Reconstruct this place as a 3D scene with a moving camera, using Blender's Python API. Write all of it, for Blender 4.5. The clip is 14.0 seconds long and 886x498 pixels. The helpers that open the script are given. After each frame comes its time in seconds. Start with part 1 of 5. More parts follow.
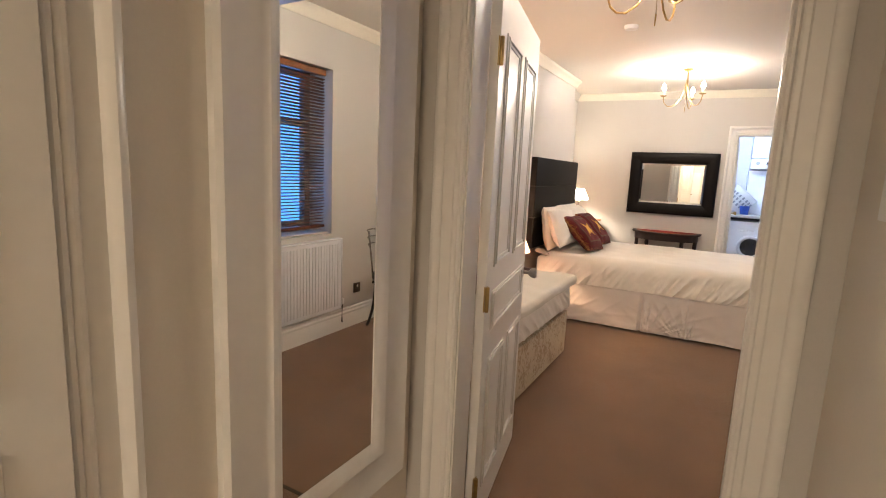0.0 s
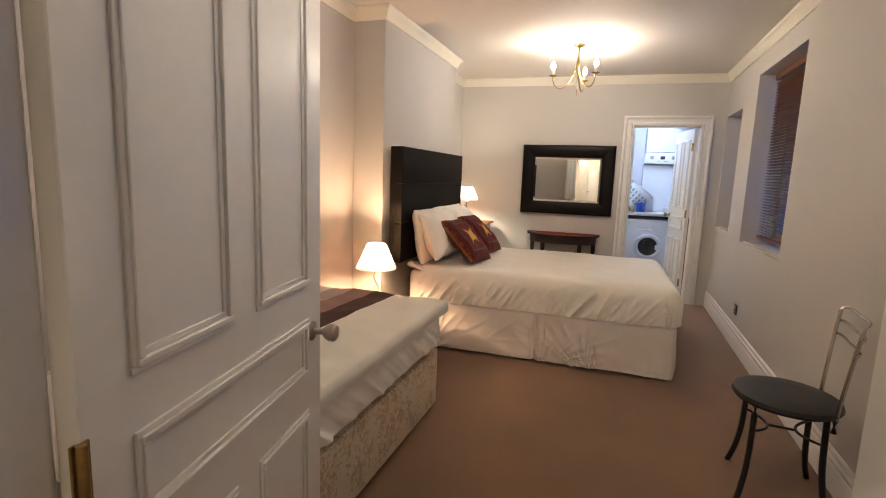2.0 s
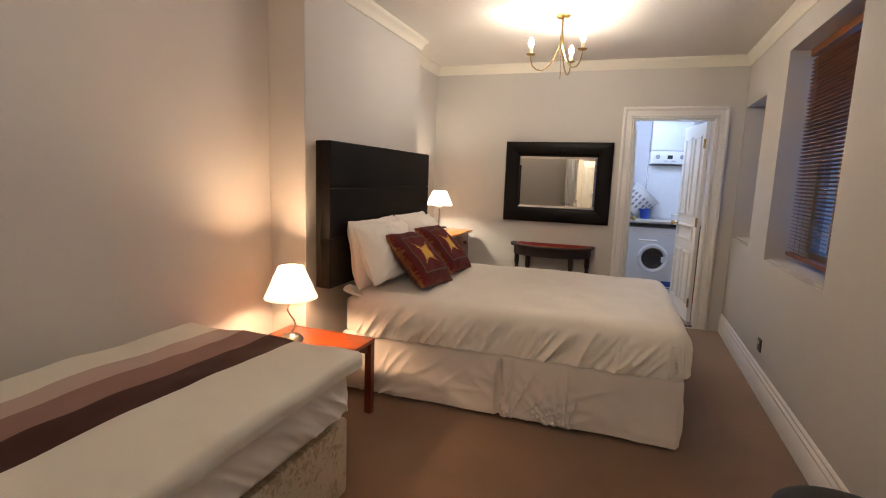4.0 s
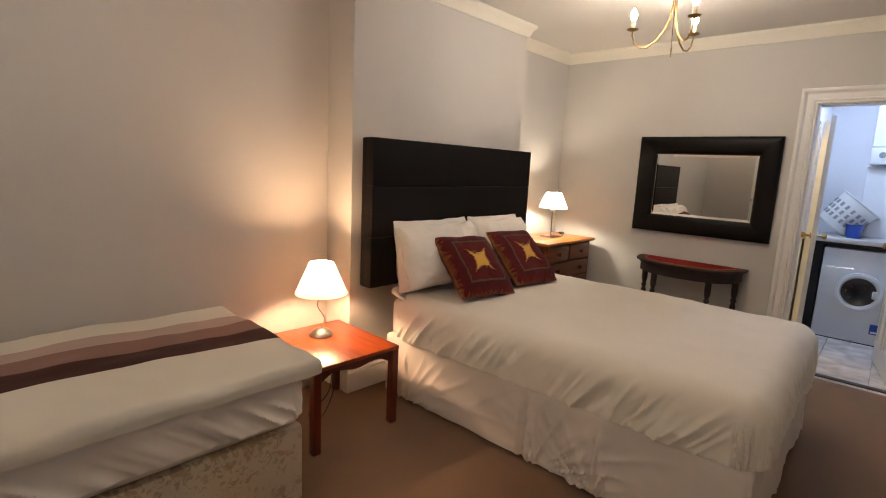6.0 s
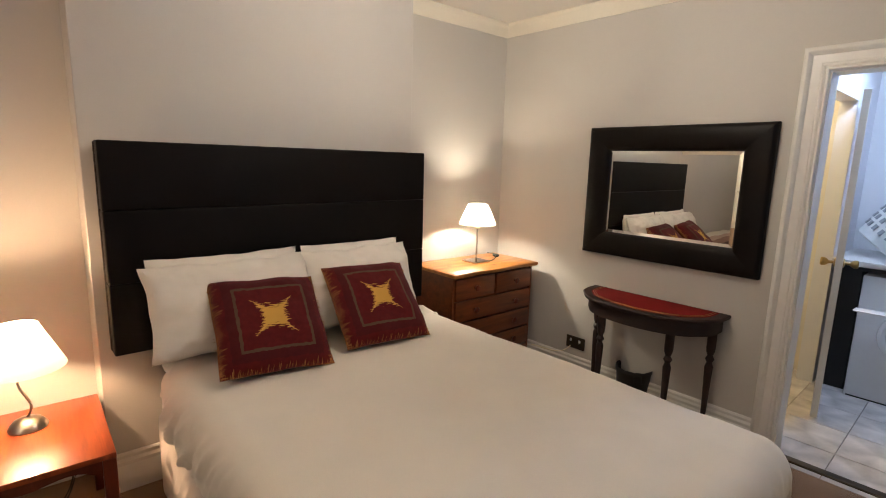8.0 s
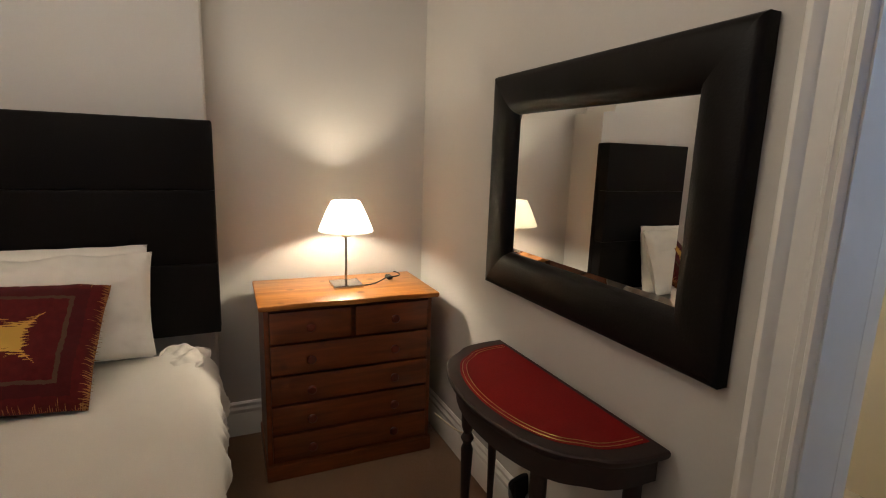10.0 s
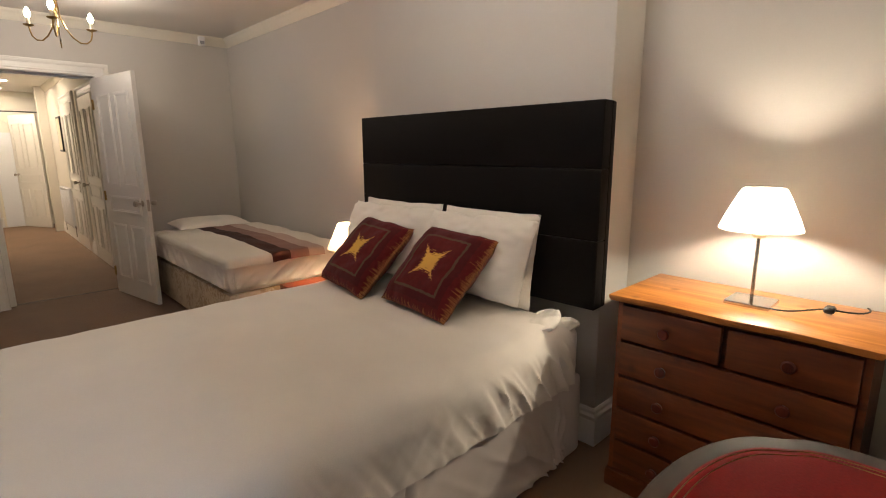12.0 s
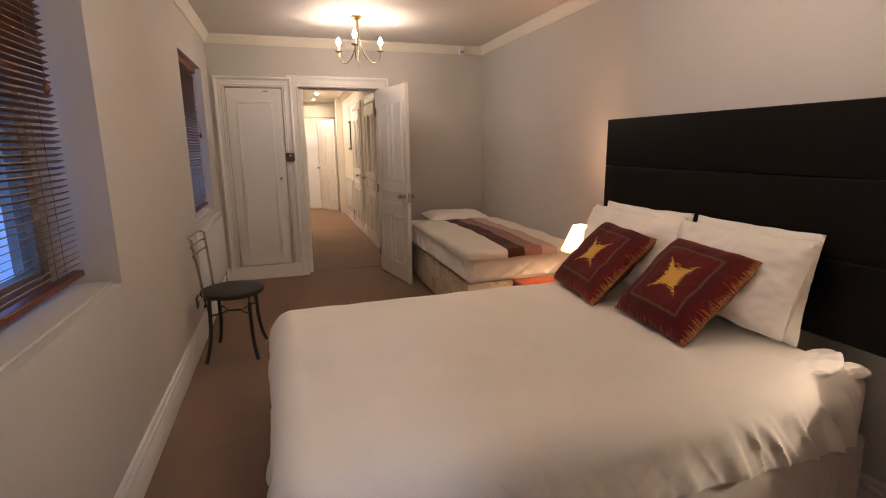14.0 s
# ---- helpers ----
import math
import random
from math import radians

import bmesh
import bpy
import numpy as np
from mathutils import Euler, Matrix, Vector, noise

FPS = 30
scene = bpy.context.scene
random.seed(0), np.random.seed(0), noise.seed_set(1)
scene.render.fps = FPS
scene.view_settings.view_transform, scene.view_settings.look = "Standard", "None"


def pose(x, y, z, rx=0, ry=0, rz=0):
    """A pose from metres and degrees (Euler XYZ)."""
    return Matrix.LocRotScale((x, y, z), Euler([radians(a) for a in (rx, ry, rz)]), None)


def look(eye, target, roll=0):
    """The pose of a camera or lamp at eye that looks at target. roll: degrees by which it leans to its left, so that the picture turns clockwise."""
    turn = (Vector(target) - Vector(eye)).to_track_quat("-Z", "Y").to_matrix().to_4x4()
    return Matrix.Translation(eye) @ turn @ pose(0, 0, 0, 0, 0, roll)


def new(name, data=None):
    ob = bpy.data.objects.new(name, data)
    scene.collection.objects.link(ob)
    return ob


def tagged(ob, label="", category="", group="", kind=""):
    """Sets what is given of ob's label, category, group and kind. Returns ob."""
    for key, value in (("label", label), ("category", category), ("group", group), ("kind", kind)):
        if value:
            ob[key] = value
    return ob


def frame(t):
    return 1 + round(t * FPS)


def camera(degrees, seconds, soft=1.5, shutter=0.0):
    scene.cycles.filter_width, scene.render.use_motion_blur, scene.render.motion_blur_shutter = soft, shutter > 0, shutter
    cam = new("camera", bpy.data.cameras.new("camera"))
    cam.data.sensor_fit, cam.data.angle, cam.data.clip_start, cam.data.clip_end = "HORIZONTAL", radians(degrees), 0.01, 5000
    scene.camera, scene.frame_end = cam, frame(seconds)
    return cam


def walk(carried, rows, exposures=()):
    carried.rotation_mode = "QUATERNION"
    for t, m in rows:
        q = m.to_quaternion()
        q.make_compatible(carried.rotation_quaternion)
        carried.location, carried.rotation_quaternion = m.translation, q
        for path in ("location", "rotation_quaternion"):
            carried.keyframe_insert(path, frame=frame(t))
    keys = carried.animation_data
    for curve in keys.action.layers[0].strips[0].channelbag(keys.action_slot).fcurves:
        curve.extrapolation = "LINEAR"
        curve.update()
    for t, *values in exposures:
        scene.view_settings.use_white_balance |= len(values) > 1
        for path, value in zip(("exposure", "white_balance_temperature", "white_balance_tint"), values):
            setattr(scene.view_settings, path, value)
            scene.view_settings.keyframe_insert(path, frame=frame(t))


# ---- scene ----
cam = camera(83.5, 14.0, soft=1.05)

PATH = [
    (0, (1.704, -1.537, 1.39), (0.741, 0.188, 1.077), 2.6),
    (0.5, (1.655, -1.391, 1.396), (0.81, 0.394, 1.083), 2.6),
    (1, (1.676, -1.005, 1.346), (0.908, 0.818, 1.048), 2.2),
    (1.5, (1.66, -0.737, 1.345), (0.956, 1.11, 1.045), 2.2),
    (2, (1.651, -0.399, 1.359), (1.007, 1.471, 1.062), 2.1),
    (2.5, (1.633, -0.096, 1.381), (1.025, 1.786, 1.083), 2.1),
    (3, (1.579, 0.166, 1.372), (0.983, 2.052, 1.076), 2.1),
    (5.5, (2.304, 0.994, 1.37), (1.148, 2.6, 1.077), 2.6),
    (6, (2.395, 1.24, 1.412), (1.037, 2.67, 1.083), 2.8),
    (6.5, (2.341, 1.507, 1.401), (0.902, 2.855, 1.067), 2.6),
    (7, (2.241, 1.881, 1.441), (0.767, 3.187, 1.095), 2.5),
    (7.5, (2.28, 2.236, 1.481), (0.79, 3.523, 1.128), 2.1),
    (8, (2.467, 2.783, 1.506), (0.964, 4.056, 1.161), 1.6),
    (10.5, (2.22, 5.04, 1.40), (0.28, 5.352, 1.034), 1.4),
    (11, (2.12, 5.35, 1.353), (0.20, 4.92, 0.995), 0.6),
    (11.5, (2.04, 5.525, 1.335), (0.375, 4.498, 0.968), 0.3),
    (12, (1.963, 5.651, 1.362), (0.611, 4.232, 0.969), -0.3),
    (12.5, (2.004, 5.667, 1.38), (1.052, 3.955, 0.98), -0.5),
    (13, (2.048, 5.702, 1.398), (1.3, 3.891, 0.993), -0.4),
    (13.5, (2.034, 5.693, 1.4), (1.4, 3.839, 0.997), -0.6),
    (14, (2.015, 5.659, 1.409), (1.432, 3.789, 1.003), -0.6),
]
EXPOSE = [(0, 1.22, 6250, 13), (0.6, 1.16, 6150, 12), (1, 1.08, 6050, 11), (1.6, 0.86, 6150, 11), (2, 0.66, 6300, 12), (3, 0.42, 6350, 13), (6, 0.33, 6350, 12), (8, 0.33, 6250, 10), (10.3, -0.2, 6250, 9), (11, -0.2, 6250, 9), (11.5, -0.14, 6300, 10), (12, 0.14, 6300, 12), (13, 0.28, 6650, 16), (14, 0.25, 6800, 22)]
walk(cam, [(t, look(eye, target, roll)) for t, eye, target, roll in PATH], EXPOSE)

# ---- light ----
world = bpy.data.worlds.new("dusk")
world.use_nodes = True
scene.world = world
wn = world.node_tree
sky = wn.nodes.new("ShaderNodeTexSky")
sky.sky_type = "NISHITA"
sky.sun_disc = False
sky.sun_elevation, sky.sun_rotation = radians(4), radians(200)
wn.links.new(sky.outputs[0], wn.nodes["Background"].inputs[0])
wn.nodes["Background"].inputs[1].default_value = 0.12
CHANDELIER, LAMP_WARM, LAMP_PALE, SPOT, UTILITY, OUTSIDE, SIDE = 415, 890, 1330, 1450, 64, 1.1, 70


# ---- materials ----
def srgb(r, g, b):
    return tuple((c / 255 / 12.92) if c / 255 <= 0.04045 else ((c / 255 + 0.055) / 1.055) ** 2.4 for c in (r, g, b)) + (1,)


def mat(name, colour, rough=0.6, metal=0.0, vary=0.08, grain=40.0, coarse=3.0, bump=0.15, stretch=(1, 1, 1), spread=0.0, sheen=0.0, coat=0.0, depth=0.002, spec=0.5):
    """Principled surface: base colour varied at two scales, with fine relief. Object coordinates in metres."""
    m = bpy.data.materials.new(name)
    m.use_nodes = True
    nt = m.node_tree
    N, L = nt.nodes, nt.links
    bsdf = N["Principled BSDF"]
    tc = N.new("ShaderNodeTexCoord")
    mp = N.new("ShaderNodeMapping")
    mp.inputs["Scale"].default_value = stretch
    L.new(tc.outputs["Object"], mp.inputs[0])
    n1, n2 = N.new("ShaderNodeTexNoise"), N.new("ShaderNodeTexNoise")
    n1.inputs["Scale"].default_value, n1.inputs["Detail"].default_value = grain, 6
    n2.inputs["Scale"].default_value, n2.inputs["Detail"].default_value = coarse, 3
    for n in (n1, n2):
        L.new(mp.outputs[0], n.inputs["Vector"])
    add = N.new("ShaderNodeMath")
    add.operation = "ADD"
    L.new(n1.outputs[0], add.inputs[0])
    L.new(n2.outputs[0], add.inputs[1])
    mr = N.new("ShaderNodeMapRange")
    mr.inputs[1].default_value, mr.inputs[2].default_value = 0.6, 1.4
    mr.inputs[3].default_value, mr.inputs[4].default_value = 1 - vary, 1 + vary
    L.new(add.outputs[0], mr.inputs[0])
    last = mr.outputs[0]
    if spread:
        info = N.new("ShaderNodeObjectInfo")
        m2 = N.new("ShaderNodeMapRange")
        m2.inputs[3].default_value, m2.inputs[4].default_value = 1 - spread, 1 + spread
        L.new(info.outputs["Random"], m2.inputs[0])
        mu = N.new("ShaderNodeMath")
        mu.operation = "MULTIPLY"
        L.new(last, mu.inputs[0])
        L.new(m2.outputs[0], mu.inputs[1])
        last = mu.outputs[0]
    mix = N.new("ShaderNodeVectorMath")
    mix.operation = "SCALE"
    mix.inputs[0].default_value = colour[:3]
    L.new(last, mix.inputs["Scale"])
    L.new(mix.outputs[0], bsdf.inputs["Base Color"])
    bsdf.inputs["Roughness"].default_value, bsdf.inputs["Metallic"].default_value = rough, metal
    bsdf.inputs["Sheen Weight"].default_value, bsdf.inputs["Coat Weight"].default_value = sheen, coat
    bsdf.inputs["Specular IOR Level"].default_value = spec
    if bump:
        b = N.new("ShaderNodeBump")
        b.inputs["Strength"].default_value, b.inputs["Distance"].default_value = bump, depth
        L.new(n1.outputs[0], b.inputs["Height"])
        L.new(b.outputs[0], bsdf.inputs["Normal"])
    return m


def glow(name, colour, strength):
    m = bpy.data.materials.new(name)
    m.use_nodes = True
    b = m.node_tree.nodes["Principled BSDF"]
    b.inputs["Base Color"].default_value = (0.8, 0.8, 0.8, 1)
    b.inputs["Emission Color"].default_value, b.inputs["Emission Strength"].default_value = colour, strength
    return m


def shade_mat(name, colour, through_share=0.14):
    """Lamp-shade cloth, which lets light through."""
    m = bpy.data.materials.new(name)
    m.use_nodes = True
    nt = m.node_tree
    N, L = nt.nodes, nt.links
    out = N["Material Output"]
    N.remove(N["Principled BSDF"])
    d, t, x = N.new("ShaderNodeBsdfDiffuse"), N.new("ShaderNodeBsdfTranslucent"), N.new("ShaderNodeMixShader")
    wv = N.new("ShaderNodeTexNoise")
    wv.inputs["Scale"].default_value = 220
    tc = N.new("ShaderNodeTexCoord")
    L.new(tc.outputs["Object"], wv.inputs["Vector"])
    bm_ = N.new("ShaderNodeBump")
    bm_.inputs["Strength"].default_value, bm_.inputs["Distance"].default_value = 0.2, 0.001
    L.new(wv.outputs[0], bm_.inputs["Height"])
    for n in (d, t):
        n.inputs["Color"].default_value = colour
        L.new(bm_.outputs[0], n.inputs["Normal"])
    x.inputs[0].default_value = through_share
    L.new(d.outputs[0], x.inputs[1])
    L.new(t.outputs[0], x.inputs[2])
    L.new(x.outputs[0], out.inputs["Surface"])
    return m


def wood(name, dark, light, rough=0.35, axis="y", scale=9.0, knots=True, coat=0.2):
    """Grained timber: stretched waves along one axis, with knots."""
    m = bpy.data.materials.new(name)
    m.use_nodes = True
    nt = m.node_tree
    N, L = nt.nodes, nt.links
    bsdf = N["Principled BSDF"]
    tc, mp, info = N.new("ShaderNodeTexCoord"), N.new("ShaderNodeMapping"), N.new("ShaderNodeObjectInfo")
    mp.inputs["Scale"].default_value = {"x": (0.12, 1, 1), "y": (1, 0.12, 1), "z": (1, 1, 0.12)}[axis]
    off = N.new("ShaderNodeVectorMath")
    off.operation = "MULTIPLY_ADD"
    off.inputs[1].default_value = (3, 5, 7)
    L.new(info.outputs["Random"], off.inputs[0])
    L.new(tc.outputs["Object"], off.inputs[2])
    L.new(off.outputs[0], mp.inputs[0])
    n1, n2, n3 = N.new("ShaderNodeTexNoise"), N.new("ShaderNodeTexNoise"), N.new("ShaderNodeTexVoronoi")
    n1.inputs["Scale"].default_value, n1.inputs["Detail"].default_value, n1.inputs["Distortion"].default_value = scale * 3, 5, 0.8
    n2.inputs["Scale"].default_value, n2.inputs["Detail"].default_value = scale * 16, 3
    L.new(mp.outputs[0], n1.inputs["Vector"])
    L.new(mp.outputs[0], n2.inputs["Vector"])
    ramp = N.new("ShaderNodeValToRGB")
    ramp.color_ramp.elements[0].position, ramp.color_ramp.elements[0].color = 0.3, dark
    ramp.color_ramp.elements[1].position, ramp.color_ramp.elements[1].color = 0.7, light
    mixn = N.new("ShaderNodeMath")
    mixn.operation = "MULTIPLY_ADD"
    mixn.inputs[1].default_value, mixn.inputs[2].default_value = 0.25, -0.12
    L.new(n2.outputs[0], mixn.inputs[0])
    a = N.new("ShaderNodeMath")
    a.operation = "ADD"
    L.new(n1.outputs[0], a.inputs[0])
    L.new(mixn.outputs[0], a.inputs[1])
    L.new(a.outputs[0], ramp.inputs[0])
    col = ramp.outputs[0]
    if knots:
        n3.inputs["Scale"].default_value = 6.5
        L.new(tc.outputs["Object"], n3.inputs["Vector"])
        k = N.new("ShaderNodeMapRange")
        k.inputs[1].default_value, k.inputs[2].default_value = 0.08, 0.17
        k.inputs[3].default_value, k.inputs[4].default_value = 0.75, 0.0
        L.new(n3.outputs["Distance"], k.inputs[0])
        mx = N.new("ShaderNodeMix")
        mx.data_type = "RGBA"
        L.new(k.outputs[0], mx.inputs[0])
        L.new(col, mx.inputs[6])
        mx.inputs[7].default_value = tuple(c * 0.45 for c in dark[:3]) + (1,)
        col = mx.outputs[2]
    L.new(col, bsdf.inputs["Base Color"])
    bsdf.inputs["Roughness"].default_value, bsdf.inputs["Coat Weight"].default_value = rough, coat
    b = N.new("ShaderNodeBump")
    b.inputs["Strength"].default_value, b.inputs["Distance"].default_value = 0.15, 0.001
    L.new(a.outputs[0], b.inputs["Height"])
    L.new(b.outputs[0], bsdf.inputs["Normal"])
    return m


def pattern(name, build, rough=0.85, relief=260):
    """A woven textile whose colours are a pattern in its own plane; build(N, L, x, y) gives the colour."""
    m = bpy.data.materials.new(name)
    m.use_nodes = True
    nt = m.node_tree
    N, L = nt.nodes, nt.links
    bsdf = N["Principled BSDF"]
    tc, sp, nz = N.new("ShaderNodeTexCoord"), N.new("ShaderNodeSeparateXYZ"), N.new("ShaderNodeTexNoise")
    L.new(tc.outputs["Object"], sp.inputs[0])
    nz.inputs["Scale"].default_value = relief
    L.new(tc.outputs["Object"], nz.inputs["Vector"])
    L.new(build(N, L, sp.outputs[0], sp.outputs[1], tc), bsdf.inputs["Base Color"])
    bsdf.inputs["Roughness"].default_value, bsdf.inputs["Sheen Weight"].default_value = rough, 0.05
    bsdf.inputs["Specular IOR Level"].default_value = 0.2
    b = N.new("ShaderNodeBump")
    b.inputs["Strength"].default_value, b.inputs["Distance"].default_value = 0.4, 0.0015
    L.new(nz.outputs[0], b.inputs["Height"])
    L.new(b.outputs[0], bsdf.inputs["Normal"])
    return m


def op(N, L, kind, a, b=None):
    n = N.new("ShaderNodeMath")
    n.operation = kind
    for i, v in enumerate((a, b)):
        if v is None:
            continue
        if isinstance(v, (int, float)):
            n.inputs[i].default_value = v
        else:
            L.new(v, n.inputs[i])
    return n.outputs[0]


def blend(N, L, fac, a, b):
    mx = N.new("ShaderNodeMix")
    mx.data_type = "RGBA"
    L.new(fac, mx.inputs[0])
    for i, v in ((6, a), (7, b)):
        if isinstance(v, tuple):
            mx.inputs[i].default_value = v
        else:
            L.new(v, mx.inputs[i])
    return mx.outputs[2]


def strands(N, L, tc, scale):
    """Noise drawn out into fine strands."""
    st = N.new("ShaderNodeTexNoise")
    st.inputs["Scale"].default_value = 1.0
    mp = N.new("ShaderNodeMapping")
    mp.inputs["Scale"].default_value = scale
    L.new(tc.outputs["Object"], mp.inputs[0])
    L.new(mp.outputs[0], st.inputs["Vector"])
    return st.outputs[0]


def cushion_cloth(N, L, x, y, tc):
    nz = N.new("ShaderNodeTexNoise")
    nz.inputs["Scale"].default_value, nz.inputs["Detail"].default_value = 55, 3
    L.new(tc.outputs["Object"], nz.inputs["Vector"])
    wob = op(N, L, "MULTIPLY", op(N, L, "SUBTRACT", nz.outputs[0], 0.5), 0.012)
    ax, ay = op(N, L, "ABSOLUTE", x), op(N, L, "ABSOLUTE", y)
    r = op(N, L, "ADD", op(N, L, "MAXIMUM", ax, ay), wob)
    base = blend(N, L, nz.outputs[0], (0.060, 0.003, 0.005, 1), (0.125, 0.008, 0.009, 1))
    ring = op(N, L, "MULTIPLY", op(N, L, "GREATER_THAN", r, 0.134), op(N, L, "LESS_THAN", r, 0.146))
    col = blend(N, L, ring, base, (0.09, 0.055, 0.03, 1))
    dark = op(N, L, "MULTIPLY", op(N, L, "GREATER_THAN", r, 0.146), op(N, L, "LESS_THAN", r, 0.18))
    col = blend(N, L, op(N, L, "MULTIPLY", dark, 0.55), col, (0.05, 0.006, 0.008, 1))
    p = op(N, L, "SQRT", op(N, L, "ABSOLUTE", op(N, L, "ADD", x, y)))
    q = op(N, L, "SQRT", op(N, L, "ABSOLUTE", op(N, L, "SUBTRACT", x, y)))
    nf = strands(N, L, tc, (260, 28, 1))
    s = op(N, L, "ADD", op(N, L, "ADD", p, q), op(N, L, "MULTIPLY", op(N, L, "SUBTRACT", nf, 0.5), 0.42))
    core = op(N, L, "MULTIPLY", op(N, L, "LESS_THAN", op(N, L, "MAXIMUM", ax, ay), 0.085), op(N, L, "LESS_THAN", s, 0.415))
    core = op(N, L, "MAXIMUM", core, op(N, L, "LESS_THAN", op(N, L, "ADD", op(N, L, "MAXIMUM", ax, ay), wob), 0.024))
    col = blend(N, L, core, col, (0.62, 0.36, 0.07, 1))
    for u, v, scale in ((ay, ax, (210, 14, 1)), (ax, ay, (14, 210, 1))):
        st = strands(N, L, tc, scale)
        limit = op(N, L, "ADD", op(N, L, "MULTIPLY", st, -0.13), 0.282)
        col = blend(N, L, op(N, L, "GREATER_THAN", u, limit), col, (0.36, 0.17, 0.05, 1))
    return col


def damask_cloth(N, L, x, y, tc):
    """Cream ticking with scattered brown leaf sprays."""
    big, leaf = N.new("ShaderNodeTexNoise"), N.new("ShaderNodeTexNoise")
    big.inputs["Scale"].default_value, big.inputs["Detail"].default_value = 8, 1
    leaf.inputs["Scale"].default_value, leaf.inputs["Detail"].default_value, leaf.inputs["Distortion"].default_value = 34, 1.5, 1.4
    for n in (big, leaf):
        L.new(tc.outputs["Object"], n.inputs["Vector"])
    v = op(N, L, "ADD", op(N, L, "MULTIPLY", leaf.outputs[0], 0.75), op(N, L, "MULTIPLY", big.outputs[0], 0.6))
    mr = N.new("ShaderNodeMapRange")
    mr.inputs[1].default_value, mr.inputs[2].default_value = 0.66, 0.79
    L.new(v, mr.inputs[0])
    return blend(N, L, mr.outputs[0], (0.60, 0.51, 0.38, 1), (0.42, 0.315, 0.20, 1))


def duvet_cloth(N, L, x, y, tc):
    r = N.new("ShaderNodeValToRGB")
    r.color_ramp.interpolation = "CONSTANT"
    e = r.color_ramp.elements
    stops = [(0.0, (0.70, 0.66, 0.58, 1)), (0.05, (0.46, 0.34, 0.29, 1)), (0.18, (0.25, 0.140, 0.115, 1)), (0.33, (0.052, 0.016, 0.012, 1)), (0.47, (0.72, 0.68, 0.60, 1))]
    while len(e) < len(stops):
        e.new(0.5)
    for el, (pos, c) in zip(e, stops):
        el.position, el.color = pos, c
    L.new(op(N, L, "ADD", op(N, L, "MULTIPLY", x, 1.0), 0.3), r.inputs[0])
    band = op(N, L, "GREATER_THAN", y, -0.62)
    return blend(N, L, band, (0.70, 0.66, 0.58, 1), r.outputs[0])


WALL = mat("wall_paint", (0.55, 0.520, 0.482), 0.75, vary=0.025, grain=160, coarse=1.2, bump=0.06)
HALL_WALL = mat("hall_paint", (0.72, 0.67, 0.59), 0.75, vary=0.025, grain=160, coarse=1.2, bump=0.06)
UTIL_WALL = mat("utility_paint", (0.72, 0.71, 0.74), 0.7, vary=0.02, grain=160, coarse=1.2, bump=0.06)
CEIL = mat("ceiling_paint", (0.74, 0.70, 0.64), 0.8, vary=0.02, grain=120, coarse=1.0, bump=0.05)
GLOSS = mat("gloss_paint", (0.76, 0.735, 0.69), 0.28, vary=0.03, grain=30, coarse=2, bump=0.05)
CORNICE = mat("cornice_paint", (0.76, 0.71, 0.60), 0.6, vary=0.03, grain=60, coarse=2, bump=0.05)
CARPET = mat("carpet", (0.198, 0.102, 0.045), 0.95, vary=0.30, grain=420, coarse=2.6, bump=0.9, sheen=0.25, depth=0.004)
TILE = mat("floor_tile", (0.60, 0.55, 0.52), 0.25, vary=0.32, grain=9, coarse=6, bump=0.05, spread=0.06)
GROUT = mat("grout", (0.30, 0.28, 0.26), 0.9)
LEATHER = mat("dark_leather", (0.007, 0.0055, 0.005), 0.5, vary=0.25, grain=180, coarse=4, bump=0.3, spec=0.09)
LEATHER2 = mat("brown_leather", (0.006, 0.0042, 0.0035), 0.42, vary=0.3, grain=170, coarse=5, bump=0.3, spec=0.13)
COTTON = mat("white_cotton", (0.87, 0.82, 0.745), 0.9, vary=0.04, grain=300, coarse=5, bump=0.25, sheen=0.15)
VALANCE = mat("valance_cotton", (0.76, 0.69, 0.64), 0.9, vary=0.05, grain=300, coarse=5, bump=0.25, sheen=0.15)
DAMASK = pattern("damask_ticking", damask_cloth, 0.7, 240)
CUSHION = pattern("cushion_weave", cushion_cloth)
FRINGE = mat("gold_fringe", (0.40, 0.20, 0.06), 0.9, vary=0.3, grain=90, coarse=40)
DUVET = pattern("striped_duvet", duvet_cloth, relief=320)
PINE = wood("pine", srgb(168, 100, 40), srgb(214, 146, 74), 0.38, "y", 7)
# Same pine darkened: the shade below the chest's top is put into the colour.
PINE_SHADED = wood("pine_shaded", srgb(84, 39, 14), srgb(124, 62, 24), 0.4, "y", 7)
CHERRY = wood("cherry_wood", srgb(108, 40, 12), srgb(160, 72, 26), 0.38, "x", 6, False, 0.25)
CHERRY_DARK = wood("cherry_leg", srgb(70, 20, 8), srgb(110, 38, 16), 0.35, "z", 6, False, 0.3)
MAHOGANY = wood("dark_mahogany", srgb(24, 11, 8), srgb(42, 17, 11), 0.6, "x", 8, False, 0.0)
REDHIDE = mat("red_hide", (0.20, 0.008, 0.008), 0.7, spec=0.1, vary=0.2, grain=150, coarse=6, bump=0.25)
BRASS = mat("brass", (0.40, 0.27, 0.10), 0.3, 1.0, 0.3, 60, 8, 0.05)
CHROME = mat("satin_chrome", (0.55, 0.53, 0.50), 0.25, 1.0, 0.06, 80, 8, 0.04)
NICKEL = mat("brushed_nickel", (0.45, 0.41, 0.36), 0.32, 1.0, 0.08, 90, 8, 0.05)
BLACKMETAL = mat("black_metal", (0.012, 0.011, 0.011), 0.4, 0.0, 0.1)
